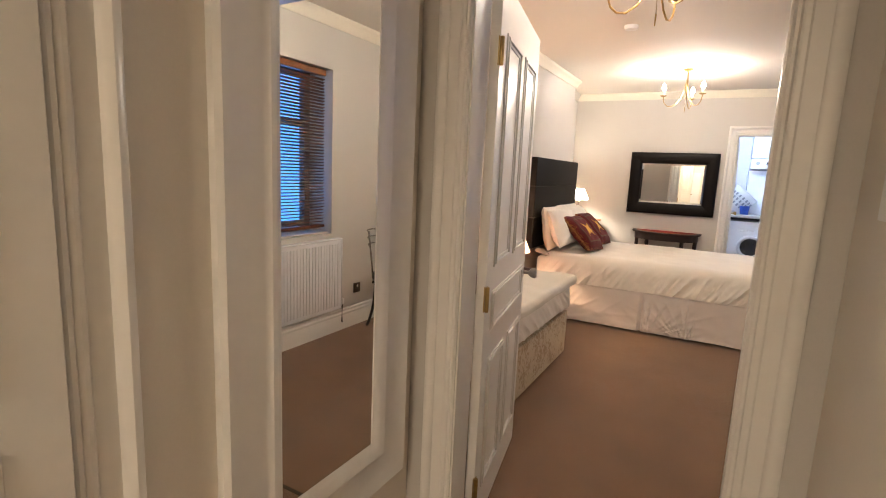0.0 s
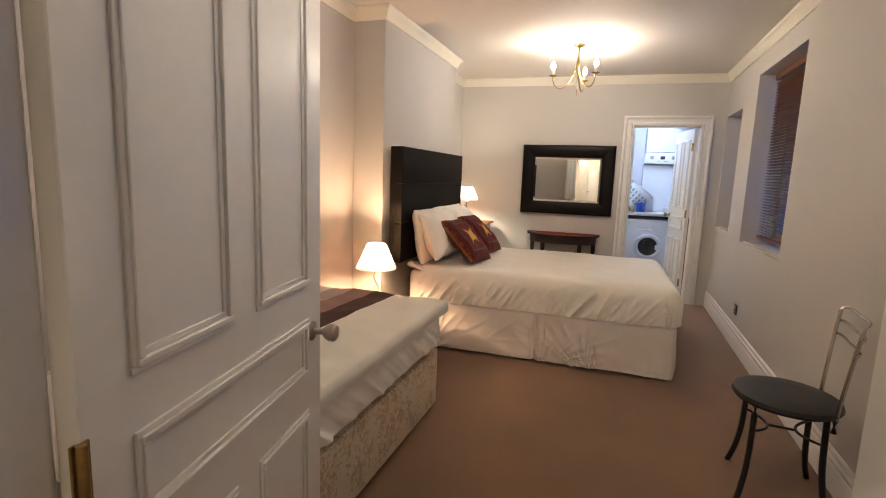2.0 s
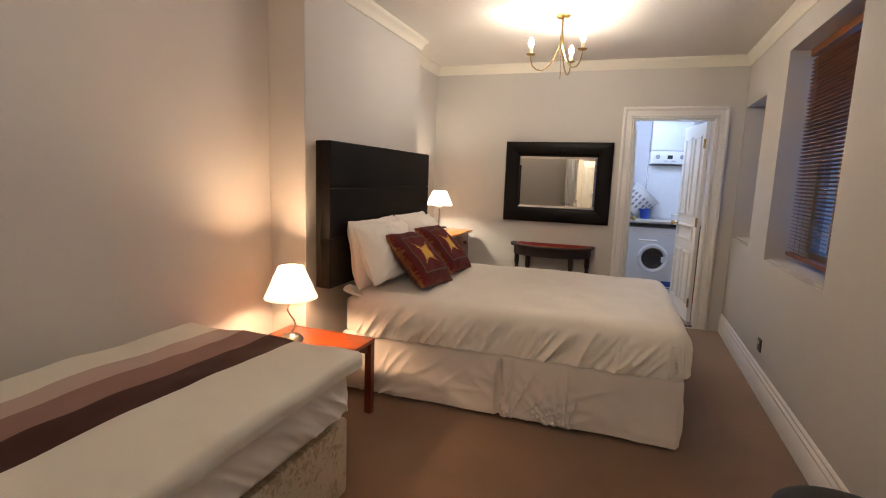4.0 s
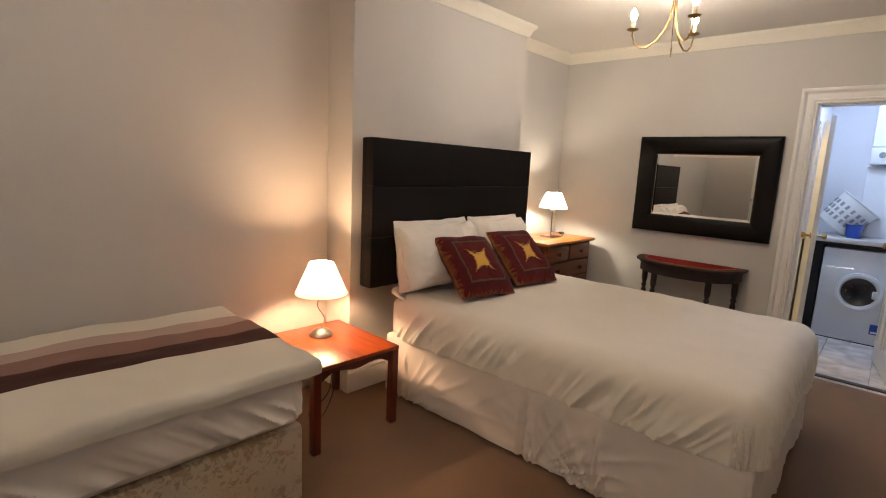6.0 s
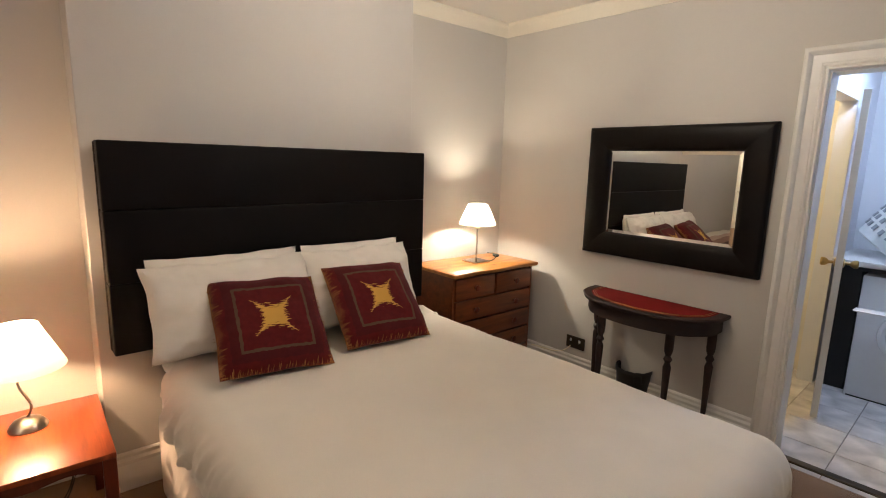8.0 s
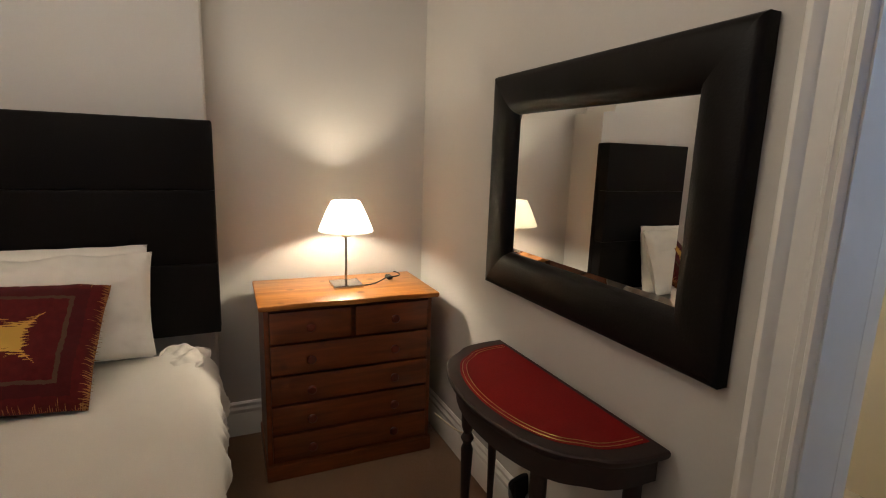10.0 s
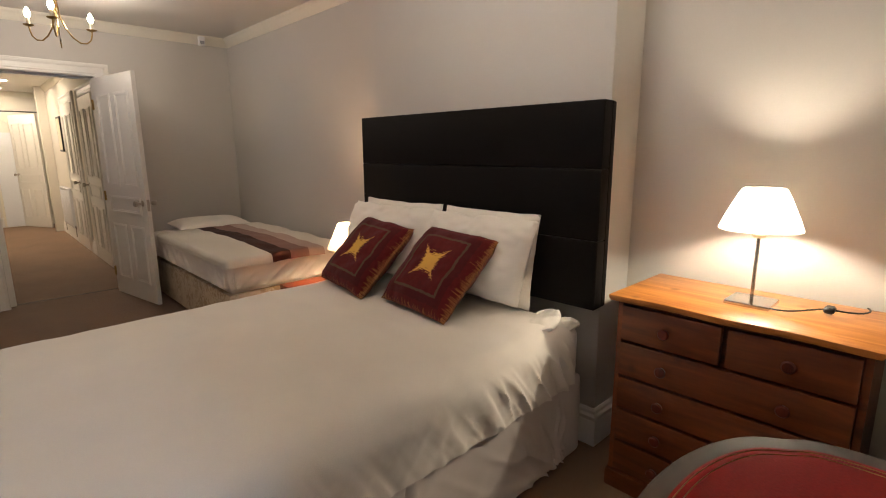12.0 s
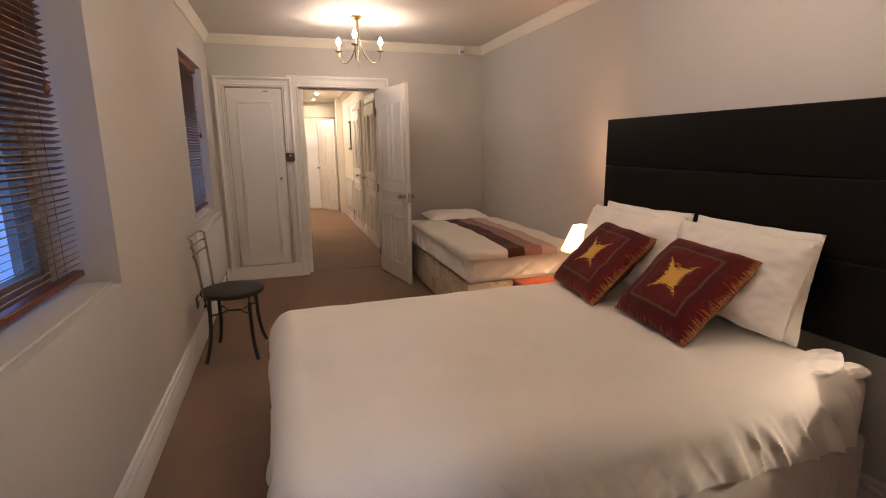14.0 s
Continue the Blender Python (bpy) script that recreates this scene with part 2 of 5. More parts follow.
BLACKVINYL = mat("black_vinyl", (0.014, 0.012, 0.012), 0.5, 0.0, 0.2, 150, 6, 0.3)
SLAT = wood("blind_slat", srgb(96, 52, 22), srgb(150, 90, 44), 0.4, "y", 8, False, 0.1)
SASH = wood("sash_paint", srgb(120, 108, 96), srgb(150, 138, 124), 0.45, "y", 5, False, 0.1)
WHITEPLASTIC = mat("white_plastic", (0.78, 0.77, 0.75), 0.35, vary=0.02, bump=0.02)
ENAMEL = mat("white_enamel", (0.76, 0.77, 0.80), 0.25, vary=0.02, bump=0.02)
GREY = mat("grey_trim", (0.30, 0.31, 0.33), 0.4, vary=0.05)
DARKGLASS = mat("dark_glass", (0.02, 0.02, 0.025), 0.08, vary=0.05, bump=0.0, coat=0.5)
BLUEPLASTIC = mat("blue_plastic", (0.02, 0.08, 0.45), 0.4, vary=0.05)
BLUELABEL = mat("blue_label", (0.03, 0.09, 0.42), 0.5, vary=0.05)
DARKUNIT = mat("dark_unit", (0.012, 0.011, 0.013), 0.45, vary=0.1)
WORKTOP = mat("pale_worktop", (0.62, 0.60, 0.58), 0.35, vary=0.08, grain=90)
PLATE = mat("bronze_plate", (0.075, 0.055, 0.035), 0.35, 0.7, 0.1)
BLACKPLASTIC = mat("black_plastic", (0.01, 0.01, 0.01), 0.5)
BAG = mat("black_bag", (0.02, 0.02, 0.022), 0.3, vary=0.2, grain=60, bump=0.3)
REDPLASTIC = mat("red_plastic", (0.35, 0.01, 0.03), 0.4, vary=0.1)
MIRROR = mat("silvered_glass", (0.86, 0.87, 0.85), 0.0, 1.0, 0.0, bump=0.0)
CREAM = mat("cream_sleeve", (0.75, 0.68, 0.5), 0.5)
BULB = glow("flame_bulb", (1.0, 0.87, 0.70, 1), CHANDELIER)
BULB_WARM = glow("warm_bulb", (1.0, 0.63, 0.35, 1), LAMP_WARM)
BULB_PALE = glow("pale_bulb", (1.0, 0.86, 0.64, 1), LAMP_PALE)
SPOTGLOW = glow("spot_glow", (1.0, 0.84, 0.62, 1), SPOT)
SIDEGLOW = glow("side_glow", (1.0, 0.78, 0.42, 1), SIDE)
BULB_DIM = glow("flame_bulb_dim", (1.0, 0.87, 0.70, 1), CHANDELIER * 0.68)
UTILGLOW = glow("utility_glow", (0.55, 0.72, 1.0, 1), UTILITY)
SHADE = shade_mat("shade_cloth", (0.84, 0.75, 0.58, 1), 0.17)
SHADE_PALE = shade_mat("pale_shade_cloth", (0.90, 0.86, 0.74, 1), 0.26)
DUSK = glow("dusk_outside", (0.045, 0.26, 0.82, 1), OUTSIDE)
PANE = bpy.data.materials.new("window_glass")
PANE.use_nodes = True
PANE.node_tree.nodes["Principled BSDF"].inputs["Transmission Weight"].default_value = 1.0
PANE.node_tree.nodes["Principled BSDF"].inputs["Roughness"].default_value = 0.02
PANE.node_tree.nodes["Principled BSDF"].inputs["IOR"].default_value = 1.1


# ---- builders ----
def link_mesh(name, bm, material):
    me = bpy.data.meshes.new(name)
    bm.normal_update()
    bm.to_mesh(me)
    bm.free()
    me.materials.append(material)
    return new(name, me)


def smooth(ob, angle=40):
    me = ob.data
    b = bmesh.new()
    b.from_mesh(me)
    lim = radians(angle)
    for f in b.faces:
        f.smooth = True
    for e in b.edges:
        e.smooth = len(e.link_faces) == 2 and e.calc_face_angle(0) < lim
    b.to_mesh(me)
    b.free()
    return ob


def part(name, bm, material, parent=None, label=""):
    ob = smooth(link_mesh(name, bm, material))
    if parent is not None:
        ob.parent = parent
    return tagged(ob, label)


def thing(name, label, category, at=None, group="", kind=""):
    e = new(name)
    e.empty_display_size = 0.1
    if at is not None:
        e.matrix_world = at
    return tagged(e, label, category, group, kind)


def box(bm, x0, x1, y0, y1, z0, z1, bev=0.0, seg=1, turn=None):
    m = Matrix.LocRotScale(((x0 + x1) / 2, (y0 + y1) / 2, (z0 + z1) / 2), None, (abs(x1 - x0), abs(y1 - y0), abs(z1 - z0)))
    t = bmesh.new()
    bmesh.ops.create_cube(t, size=1, matrix=m)
    if bev:
        bmesh.ops.bevel(t, geom=t.edges[:], offset=bev, segments=seg, profile=0.6, affect="EDGES")
    merge(bm, t, turn)
    return bm


def merge(bm, t, turn=None):
    if turn is not None:
        t.transform(turn)
    me = bpy.data.meshes.new("piece")
    t.to_mesh(me)
    t.free()
    bm.from_mesh(me)
    bpy.data.meshes.remove(me)


def B(*a, **k):
    return box(bmesh.new(), *a, **k)


def lathe(bm, prof, n=24, at=(0, 0, 0), cap=True):
    """Turned form from (radius, height) pairs about an upright axis."""
    t = bmesh.new()
    rings = []
    for r, z in prof:
        rings.append([t.verts.new((at[0] + r * math.cos(2 * math.pi * i / n), at[1] + r * math.sin(2 * math.pi * i / n), at[2] + z)) for i in range(n)])
    for a, b in zip(rings, rings[1:]):
        for i in range(n):
            t.faces.new((a[i], a[(i + 1) % n], b[(i + 1) % n], b[i]))
    if cap:
        t.faces.new(rings[0][::-1])
        t.faces.new(rings[-1])
    merge(bm, t)
    return bm


def tube(bm, pts, r, n=8, taper=1.0):
    """Round bar along a line of points."""
    t = bmesh.new()
    pts = [Vector(p) for p in pts]
    rings, up = [], Vector((0.01, 0.02, 1))
    for i, p in enumerate(pts):
        d = (pts[min(i + 1, len(pts) - 1)] - pts[max(i - 1, 0)]).normalized()
        if abs(d.dot(up.normalized())) > 0.97:
            up = Vector((1, 0.02, 0.01))
        a = d.cross(up).normalized()
        b = d.cross(a).normalized()
        up = -b if b.z < 0 else b
        rr = r * (1 + (taper - 1) * i / max(1, len(pts) - 1))
        rings.append([t.verts.new(p + rr * (math.cos(2 * math.pi * k / n) * a + math.sin(2 * math.pi * k / n) * d.cross(a))) for k in range(n)])
    for a, b in zip(rings, rings[1:]):
        for i in range(n):
            t.faces.new((a[i], a[(i + 1) % n], b[(i + 1) % n], b[i]))
    t.faces.new(rings[0][::-1])
    t.faces.new(rings[-1])
    bmesh.ops.recalc_face_normals(t, faces=t.faces[:])
    merge(bm, t)
    return bm


def bez(p0, p1, p2, p3, n=14):
    out = []
    for i in range(n + 1):
        t = i / n
        out.append(tuple((1 - t) ** 3 * a + 3 * t * (1 - t) ** 2 * b + 3 * t * t * (1 - t) * c + t ** 3 * d for a, b, c, d in zip(p0, p1, p2, p3)))
    return out


def sweep(bm, prof, a, b, out, mitre=(0.0, 0.0)):
    """Moulding: profile of (outward, up) pairs swept in plan from a to b; out is the unit way off the wall. mitre lengthens an end per metre outward."""
    t = bmesh.new()
    a, b, o = Vector((*a, 0)), Vector((*b, 0)), Vector((*out, 0))
    d = (b - a).normalized()
    ra = [t.verts.new(a + o * u - d * mitre[0] * u + Vector((0, 0, w))) for u, w in prof]
    rb = [t.verts.new(b + o * u + d * mitre[1] * u + Vector((0, 0, w))) for u, w in prof]
    n = len(prof)
    for i in range(n):
        t.faces.new((ra[i], ra[(i + 1) % n], rb[(i + 1) % n], rb[i]))
    t.faces.new(ra[::-1])
    t.faces.new(rb)
    bmesh.ops.recalc_face_normals(t, faces=t.faces[:])
    merge(bm, t)
    return bm


def wall_y(x0, x1, y0, y1, z0, z1, holes=()):
    """Wall that runs along y between x0 and x1, with holes (ya, yb, za, zb) right through."""
    bm = bmesh.new()
    ys = sorted({y0, y1, *[h[0] for h in holes], *[h[1] for h in holes]})
    for a, b in zip(ys, ys[1:]):
        hs = sorted([h for h in holes if h[0] <= a and h[1] >= b], key=lambda h: h[2])
        z = z0
        for h in hs:
            if h[2] > z:
                box(bm, x0, x1, a, b, z, h[2])
            z = h[3]
        if z < z1:
            box(bm, x0, x1, a, b, z, z1)
    bmesh.ops.remove_doubles(bm, verts=bm.verts[:], dist=1e-5)
    return bm


def wall_x(x0, x1, y0, y1, z0, z1, holes=()):
    bm = wall_y(y0, y1, x0, x1, z0, z1, holes)
    for v in bm.verts:
        v.co = (v.co.y, v.co.x, v.co.z)
    bmesh.ops.reverse_faces(bm, faces=bm.faces[:])
    return bm


def drape(x0, x1, y0, y1, z, drop, r, n=(70, 60), wave=0.006, hang=0.010, seed=0, pleat=26.0, sides=(1, 1, 1, 1), crown=0.0, fold=None):
    """Cloth laid over a block and hanging down its sides. sides: which of -x, +x, -y, +y hang."""
    bm = bmesh.new()
    dx0, dx1, dy0, dy1 = [drop * s for s in sides]
    grid = []
    for i in range(n[0] + 1):
        row = []
        u = x0 + r - dx0 + (x1 - x0 - 2 * r + dx0 + dx1) * i / n[0]
        for j in range(n[1] + 1):
            v = y0 + r - dy0 + (y1 - y0 - 2 * r + dy0 + dy1) * j / n[1]
            cu, cv = min(max(u, x0 + r), x1 - r), min(max(v, y0 + r), y1 - r)
            ex, ey = u - cu, v - cv
            e = math.hypot(ex, ey)
            k = min(e, drop)
            if e > drop:
                ex, ey = ex * drop / e, ey * drop / e
            nx, ny = (ex / max(k, 1e-6), ey / max(k, 1e-6)) if e > 1e-6 else (0, 0)
            if k < r * math.pi / 2:
                o, d = r * math.sin(k / r), r * (1 - math.cos(k / r))
            else:
                o, d = r, r + k - r * math.pi / 2
            h = min(1, max(0, d - r * 0.4) / 0.12)
            along = (cu + ex * 0.3) * abs(ny) + (cv + ey * 0.3) * abs(nx)
            slant = d * 0.8
            w = hang * h * (noise.noise((pleat * (along + slant), seed + 3.1, d * 3)) + 0.5 * noise.noise((pleat * 2.1 * (along - slant), seed + 7.7, d * 4)))
            o += w
            if fold:
                o += fold(cu, cv, nx, ny, d) * h
            p = Vector((cu + nx * o, cv + ny * o, z - d))
            top = 1 - h
            p.z += top * wave * (noise.noise((u * 3.2 + seed, v * 3.2, 1.3)) + 0.6 * noise.noise((u * 9, v * 7 + seed, 4.2)))
            if crown:
                a, b = (u - x0) / (x1 - x0), (v - y0) / (y1 - y0)
                if 0 < a < 1 and 0 < b < 1:
                    p.z += crown * math.sin(math.pi * a) ** 0.5 * math.sin(math.pi * b) ** 0.5
            row.append(bm.verts.new(p))
        grid.append(row)
    for i in range(n[0]):
        for j in range(n[1]):
            bm.faces.new((grid[i][j], grid[i + 1][j], grid[i + 1][j + 1], grid[i][j + 1]))
    bmesh.ops.remove_doubles(bm, verts=bm.verts[:], dist=1e-4)
    return bm


def ridge(v):
    """Sharp crest where smooth noise passes zero."""
    return max(0.0, 1 - 2.6 * abs(v)) ** 2


def sheet_fold(cu, cv, nx, ny, d):
    """Slanting drag creases along the sides of a tucked sheet, denser towards the head."""
    a = cu * abs(ny) + cv * abs(nx)
    s = 5.0 if ny > 0 else 0.0
    dense = 0.68 + 0.22 * max(0, min(1, (0.35 - cu) / 0.8)) if abs(ny) > 0.5 else 0.4
    mask = max(0, min(1, 0.62 + 1.5 * noise.noise((a * 3.2 + s, d * 2, 2.2 + s))))
    f = 0.028 * ridge(noise.noise((8.0 * (a + 0.6 * d), s + 1.7, d * 1.5)))
    f += 0.014 * ridge(noise.noise((16.0 * (a + 0.75 * d), s + 8.3, d * 2.5)))
    f -= 0.012 * ridge(noise.noise((14.0 * (a + 0.55 * d), s + 4.9, d * 2.0)))
    return 1.5 * f * mask * dense * abs(abs(ny) - abs(nx)) * min(1, max(0, (0.30 - d) / 0.10) + 0.35)


def corner_fold(cu, cv, nx, ny, d):
    """Long slanting creases of a sheet pulled under a mattress."""
    a = cu * abs(ny) + cv * abs(nx)
    f = 0.016 * ridge(noise.noise((6.0 * (a - 1.5 * d), 2.7, d * 1.5))) + 0.010 * ridge(noise.noise((13.0 * (a - 1.2 * d), 6.1, d * 2)))
    return f * min(1, max(0, (0.24 - d) / 0.05)) * abs(abs(ny) - abs(nx)) ** 2


def valance_fold(cu, cv, nx, ny, d):
    """Box pleat in the middle of each long side, creases fanning from it, a ruffle at the foot."""
    if abs(ny) < 0.5:
        return 0.016 * ridge(noise.noise((cv * 7, 3.0, d * 2))) + 0.008 * ridge(noise.noise((cv * 15, 5.0, d * 2)))
    x = cu - 0.04
    f = -0.024 * math.exp(-((x + 0.012 * d) / 0.009) ** 2) + 0.010 * math.exp(-((x - 0.032) / 0.016) ** 2) + 0.007 * math.exp(-((x + 0.030) / 0.012) ** 2)
    for px, way in ((0.10, 1), (0.42, -1), (-0.80, 1)):
        ex, ez = (cu - px) * way, max(0.02, 0.42 - d)
        dist = math.hypot(ex, ez)
        if ex > -0.05:
            f += 0.024 * ridge(noise.noise((math.atan2(ez, ex) * 5.5, px * 7, dist * 2))) * math.exp(-dist / 0.34) * min(1, dist / 0.08)
    f += 0.030 * max(0, (cu - 0.72) / 0.25) * (d / 0.37) ** 2 * (0.6 + noise.noise((cu * 22, 1.5, d)))
    return 1.35 * f * abs(abs(ny) - abs(nx))


def puff(w, h, t, n=28, seed=0, crumple=0.006, pinch=0.03, power=3.2):
    """Stuffed cloth bag in its own xy plane, thickest in the middle, with drawn-out corners."""
    bm = bmesh.new()
    top, bot = {}, {}
    for i in range(n + 1):
        for j in range(n + 1):
            u, v = 2 * i / n - 1, 2 * j / n - 1
            sx = w / 2 * u * (1 - pinch * (1 - v * v))
            sy = h / 2 * v * (1 - pinch * (1 - u * u))
            th = t / 2 * (max(0, 1 - abs(u) ** power) ** 0.5) * (max(0, 1 - abs(v) ** power) ** 0.5)
            c = crumple * (noise.noise((sx * 6 + seed, sy * 6, 2.0)) + 0.6 * noise.noise((sx * 16 + sy * 9, sy * 12 + seed, 5.0)) + 0.35 * noise.noise((sx * 34, sy * 30 + seed, 8.0)))
            sx += 0.6 * crumple * noise.noise((sy * 8, seed + 4.0, 1.0)) * abs(u)
            sy += 0.6 * crumple * noise.noise((sx * 8, seed + 9.0, 3.0)) * abs(v)
            edge = i in (0, n) or j in (0, n)
            top[i, j] = bm.verts.new((sx, sy, th + (0 if edge else c)))
            bot[i, j] = top[i, j] if edge else bm.verts.new((sx, sy, -th + c))
    for i in range(n):
        for j in range(n):
            bm.faces.new((top[i, j], top[i + 1, j], top[i + 1, j + 1], top[i, j + 1]))
            f = (bot[i, j], bot[i, j + 1], bot[i + 1, j + 1], bot[i + 1, j])
            if len({v.index if v.index >= 0 else id(v) for v in f}) == 4:
                try:
                    bm.faces.new(f)
                except ValueError:
                    pass
    return bm


# ---- structure ----
XL, XR, YD, YF, ZC = -0.25, 2.69, 0.0, 5.66, 2.52
SKEW = 0.025  # the end wall runs slightly askew to the room
YFR = YF + SKEW * (XR - XL)
FAR_TURN = Matrix.Translation((XL, YF, 0)) @ Matrix.Rotation(math.atan(SKEW), 4, "Z") @ Matrix.Translation((-XL, -YF, 0))
HL, HR, HZ = 0.81, 1.96, 2.42
W1, W2, W3 = (0.46, 1.52, 0.84, 2.12), (3.38, 4.52, 0.87, 2.27), (5.02, 5.70, 0.90, 2.07)
DOOR, FAR = (0.995, 1.785, 0.0, 2.015), (1.775, 2.451, 0.0, 1.968)


def setting(name, bm, material, label, category):
    return tagged(part(name, bm, material), label, category, kind="structure")


def slab(corners, z0, z1):
    """Flat slab over a four-cornered plan."""
    bm = bmesh.new()
    lo, hi = ([bm.verts.new((x, y, z)) for x, y in corners] for z in (z0, z1))
    bm.faces.new(lo[::-1])
    bm.faces.new(hi)
    for i in range(4):
        bm.faces.new((lo[i], lo[(i + 1) % 4], hi[(i + 1) % 4], hi[i]))
    return bm


floor = setting("floor", slab(((XL - 0.2, -0.13), (XR + 0.02, -0.13), (XR + 0.02, YFR + 0.062), (XL - 0.2, YF + 0.044)), -0.1, 0), CARPET, "light brown cut-pile carpet on the bedroom floor", "carpet")
hall_floor = setting("floor_hall", B(-0.4, HR + 0.6, -7.2, -0.134, -0.1, 0), CARPET, "light brown cut-pile carpet along the hall", "carpet")
ceiling = setting("ceiling", B(XL - 0.2, XR + 0.4, -0.13, YFR + 0.15, ZC, ZC + 0.1), CEIL, "off-white painted plaster bedroom ceiling", "ceiling")
setting("ceiling_hall", B(-0.4, HR + 0.6, -7.2, -0.134, HZ, HZ + 0.1), CEIL, "cream painted hall ceiling", "ceiling")
wall_right = setting("wall_windows", wall_y(XR, XR + 0.36, -0.13, YFR + 0.12, -0.05, ZC, (W1, W2, W3)), WALL, "off-white painted wall with three deep window openings", "wall")
wall_left = setting("wall_left", B(XL - 0.15, XL, -0.13, YF + 0.10, -0.05, ZC), WALL, "off-white painted plaster wall beside the beds", "wall")
setting("chimney_breast", B(XL, 0.0, 2.965, 4.60, -0.05, ZC - 0.002, bev=0.004), WALL, "off-white painted chimney breast behind the bed", "wall")
wall_door = setting("wall_door", wall_x(XL, XR, -0.13, YD, -0.05, ZC, ((DOOR[0] - 0.045, DOOR[1] + 0.045, -0.05, DOOR[3] + 0.045), (2.005, 2.545, 0.15, 2.015))), WALL, "off-white painted wall with doorway and cupboard", "wall")
wall_far = setting("wall_far", wall_x(XL, XR + 0.009, YF, YF + 0.13, -0.05, ZC, ((FAR[0] - 0.016, FAR[1] + 0.016, -0.05, FAR[3] + 0.016),)), WALL, "off-white painted end wall with a doorway", "wall")
setting("cupboard_back", B(1.965, 2.62, -0.28, -0.25, 0, 2.3), WALL, "plain painted back of the wall cupboard", "wall")
setting("wall_hall_left", B(HL - 0.12, HL, -5.3, -0.132, -0.05, HZ), HALL_WALL, "cream painted hall wall with panelled doors", "wall")
setting("wall_hall_right", B(HR, HR + 0.12, -7.2, -0.132, -0.05, HZ), HALL_WALL, "cream painted hall wall", "wall")
setting("wall_hall_face", B(HL, HR, -0.150, -0.133, 2.1, HZ), HALL_WALL, "cream painted hall wall over the bedroom doorway", "wall")
setting("wall_hall_end", wall_x(-0.4, HR, -6.52, -6.4, -0.05, HZ, ()), HALL_WALL, "cream painted wall at the end of the hall", "wall")
setting("wall_hall_return", B(-0.4, HL - 0.121, -5.3, -5.18, -0.05, HZ), HALL_WALL, "cream painted return wall of the hall", "wall")
setting("wall_hall_side", B(-0.4, -0.3, -6.4, -5.302, -0.05, HZ), HALL_WALL, "cream painted side wall at the end of the hall", "wall")

# utility room behind the far doorway
UX0, UX1, UY1 = 1.66, 2.72, 7.75
setting("wall_utility_far", B(UX0 - 0.1, UX1 + 0.1, UY1, UY1 + 0.1, -0.05, 2.45), UTIL_WALL, "pale lilac-white painted utility room wall", "wall")
setting("wall_utility_right", B(UX1, UX1 + 0.1, YF + 0.132, UY1, -0.05, 2.45), UTIL_WALL, "pale lilac-white painted utility room wall", "wall")
setting("wall_utility_left", wall_y(UX0 - 0.1, UX0, YF + 0.132, UY1, -0.05, 2.45, ((6.20, 7.10, -0.05, 1.98),)), UTIL_WALL, "pale lilac-white wall with a side doorway", "wall")
setting("ceiling_utility", B(UX0 - 1.4, UX1 + 0.1, YF + 0.132, UY1 + 0.1, 2.45, 2.52), CEIL, "white painted utility room ceiling", "ceiling")
setting("wall_side_room", B(UX0 - 1.3, UX0 - 1.2, YF + 0.132, UY1 + 0.1, -0.05, 2.45), HALL_WALL, "yellow-cream wall of the side room", "wall")
setting("wall_side_end", B(UX0 - 1.2, UX0 - 0.101, 7.3, 7.4, -0.05, 2.45), HALL_WALL, "yellow-cream end wall of the side room", "wall")

# cornices and skirting boards
COR = [(0, 0), (0.012, 0), (0.016, -0.0), (0.03, 0.02), (0.05, 0.055), (0.075, 0.07), (0.085, 0.08), (0.085, 0.098), (0, 0.098)]
COR = [(u * 0.62, w * 0.9 + ZC - 0.09) for u, w in COR]
SK = [(0, 0), (0.022, 0), (0.022, 0.115), (0.017, 0.122), (0.019, 0.14), (0.010, 0.152), (0.012, 0.168), (0.004, 0.178), (0, 0.178)]


def run(name, prof, legs, material, label, category):
    bm = bmesh.new()
    for a, b, o, mi in legs:
        sweep(bm, prof, a, b, o, mi)
    return setting(name, bm, material, label, category)


IN, OUT = -1.0, 1.0
FAR_OUT = (math.sin(math.atan(SKEW)), -math.cos(math.atan(SKEW)))
run("cornice", COR, [((XR, YD), (XR, YFR), (-1, 0), (IN, IN)), ((XL, YF), (XR, YFR), FAR_OUT, (IN, IN)), ((XL, YD), (XR, YD), (0, 1), (IN, IN)),
    ((XL, YD), (XL, 2.965), (1, 0), (IN, IN)), ((XL, 2.965), (0, 2.965), (0, -1), (IN, OUT)), ((0, 2.965), (0, 4.60), (1, 0), (OUT, OUT)),
    ((XL, 4.60), (0, 4.60), (0, 1), (IN, OUT)), ((XL, 4.60), (XL, YF), (1, 0), (IN, IN))], CORNICE, "cream painted plaster cornice round the ceiling", "cornice")
run("baseboard", SK, [((XR, YD + 0.02), (XR, YFR), (-1, 0), (0, IN)), ((XL, YF), (FAR[0] - 0.112, YF + SKEW * (FAR[0] - 0.112 - XL)), FAR_OUT, (IN, 0)), ((XL, YD), (DOOR[0] - 0.117, YD), (0, 1), (IN, 0)),
    ((XL, YD), (XL, 2.965), (1, 0), (IN, IN)), ((XL, 2.965), (0, 2.965), (0, -1), (IN, OUT)), ((0, 2.965), (0, 4.60), (1, 0), (OUT, OUT)),
    ((XL, 4.60), (0, 4.60), (0, 1), (IN, OUT)), ((XL, 4.60), (XL, YF), (1, 0), (IN, IN))], GLOSS, "white gloss moulded skirting board", "skirting board")
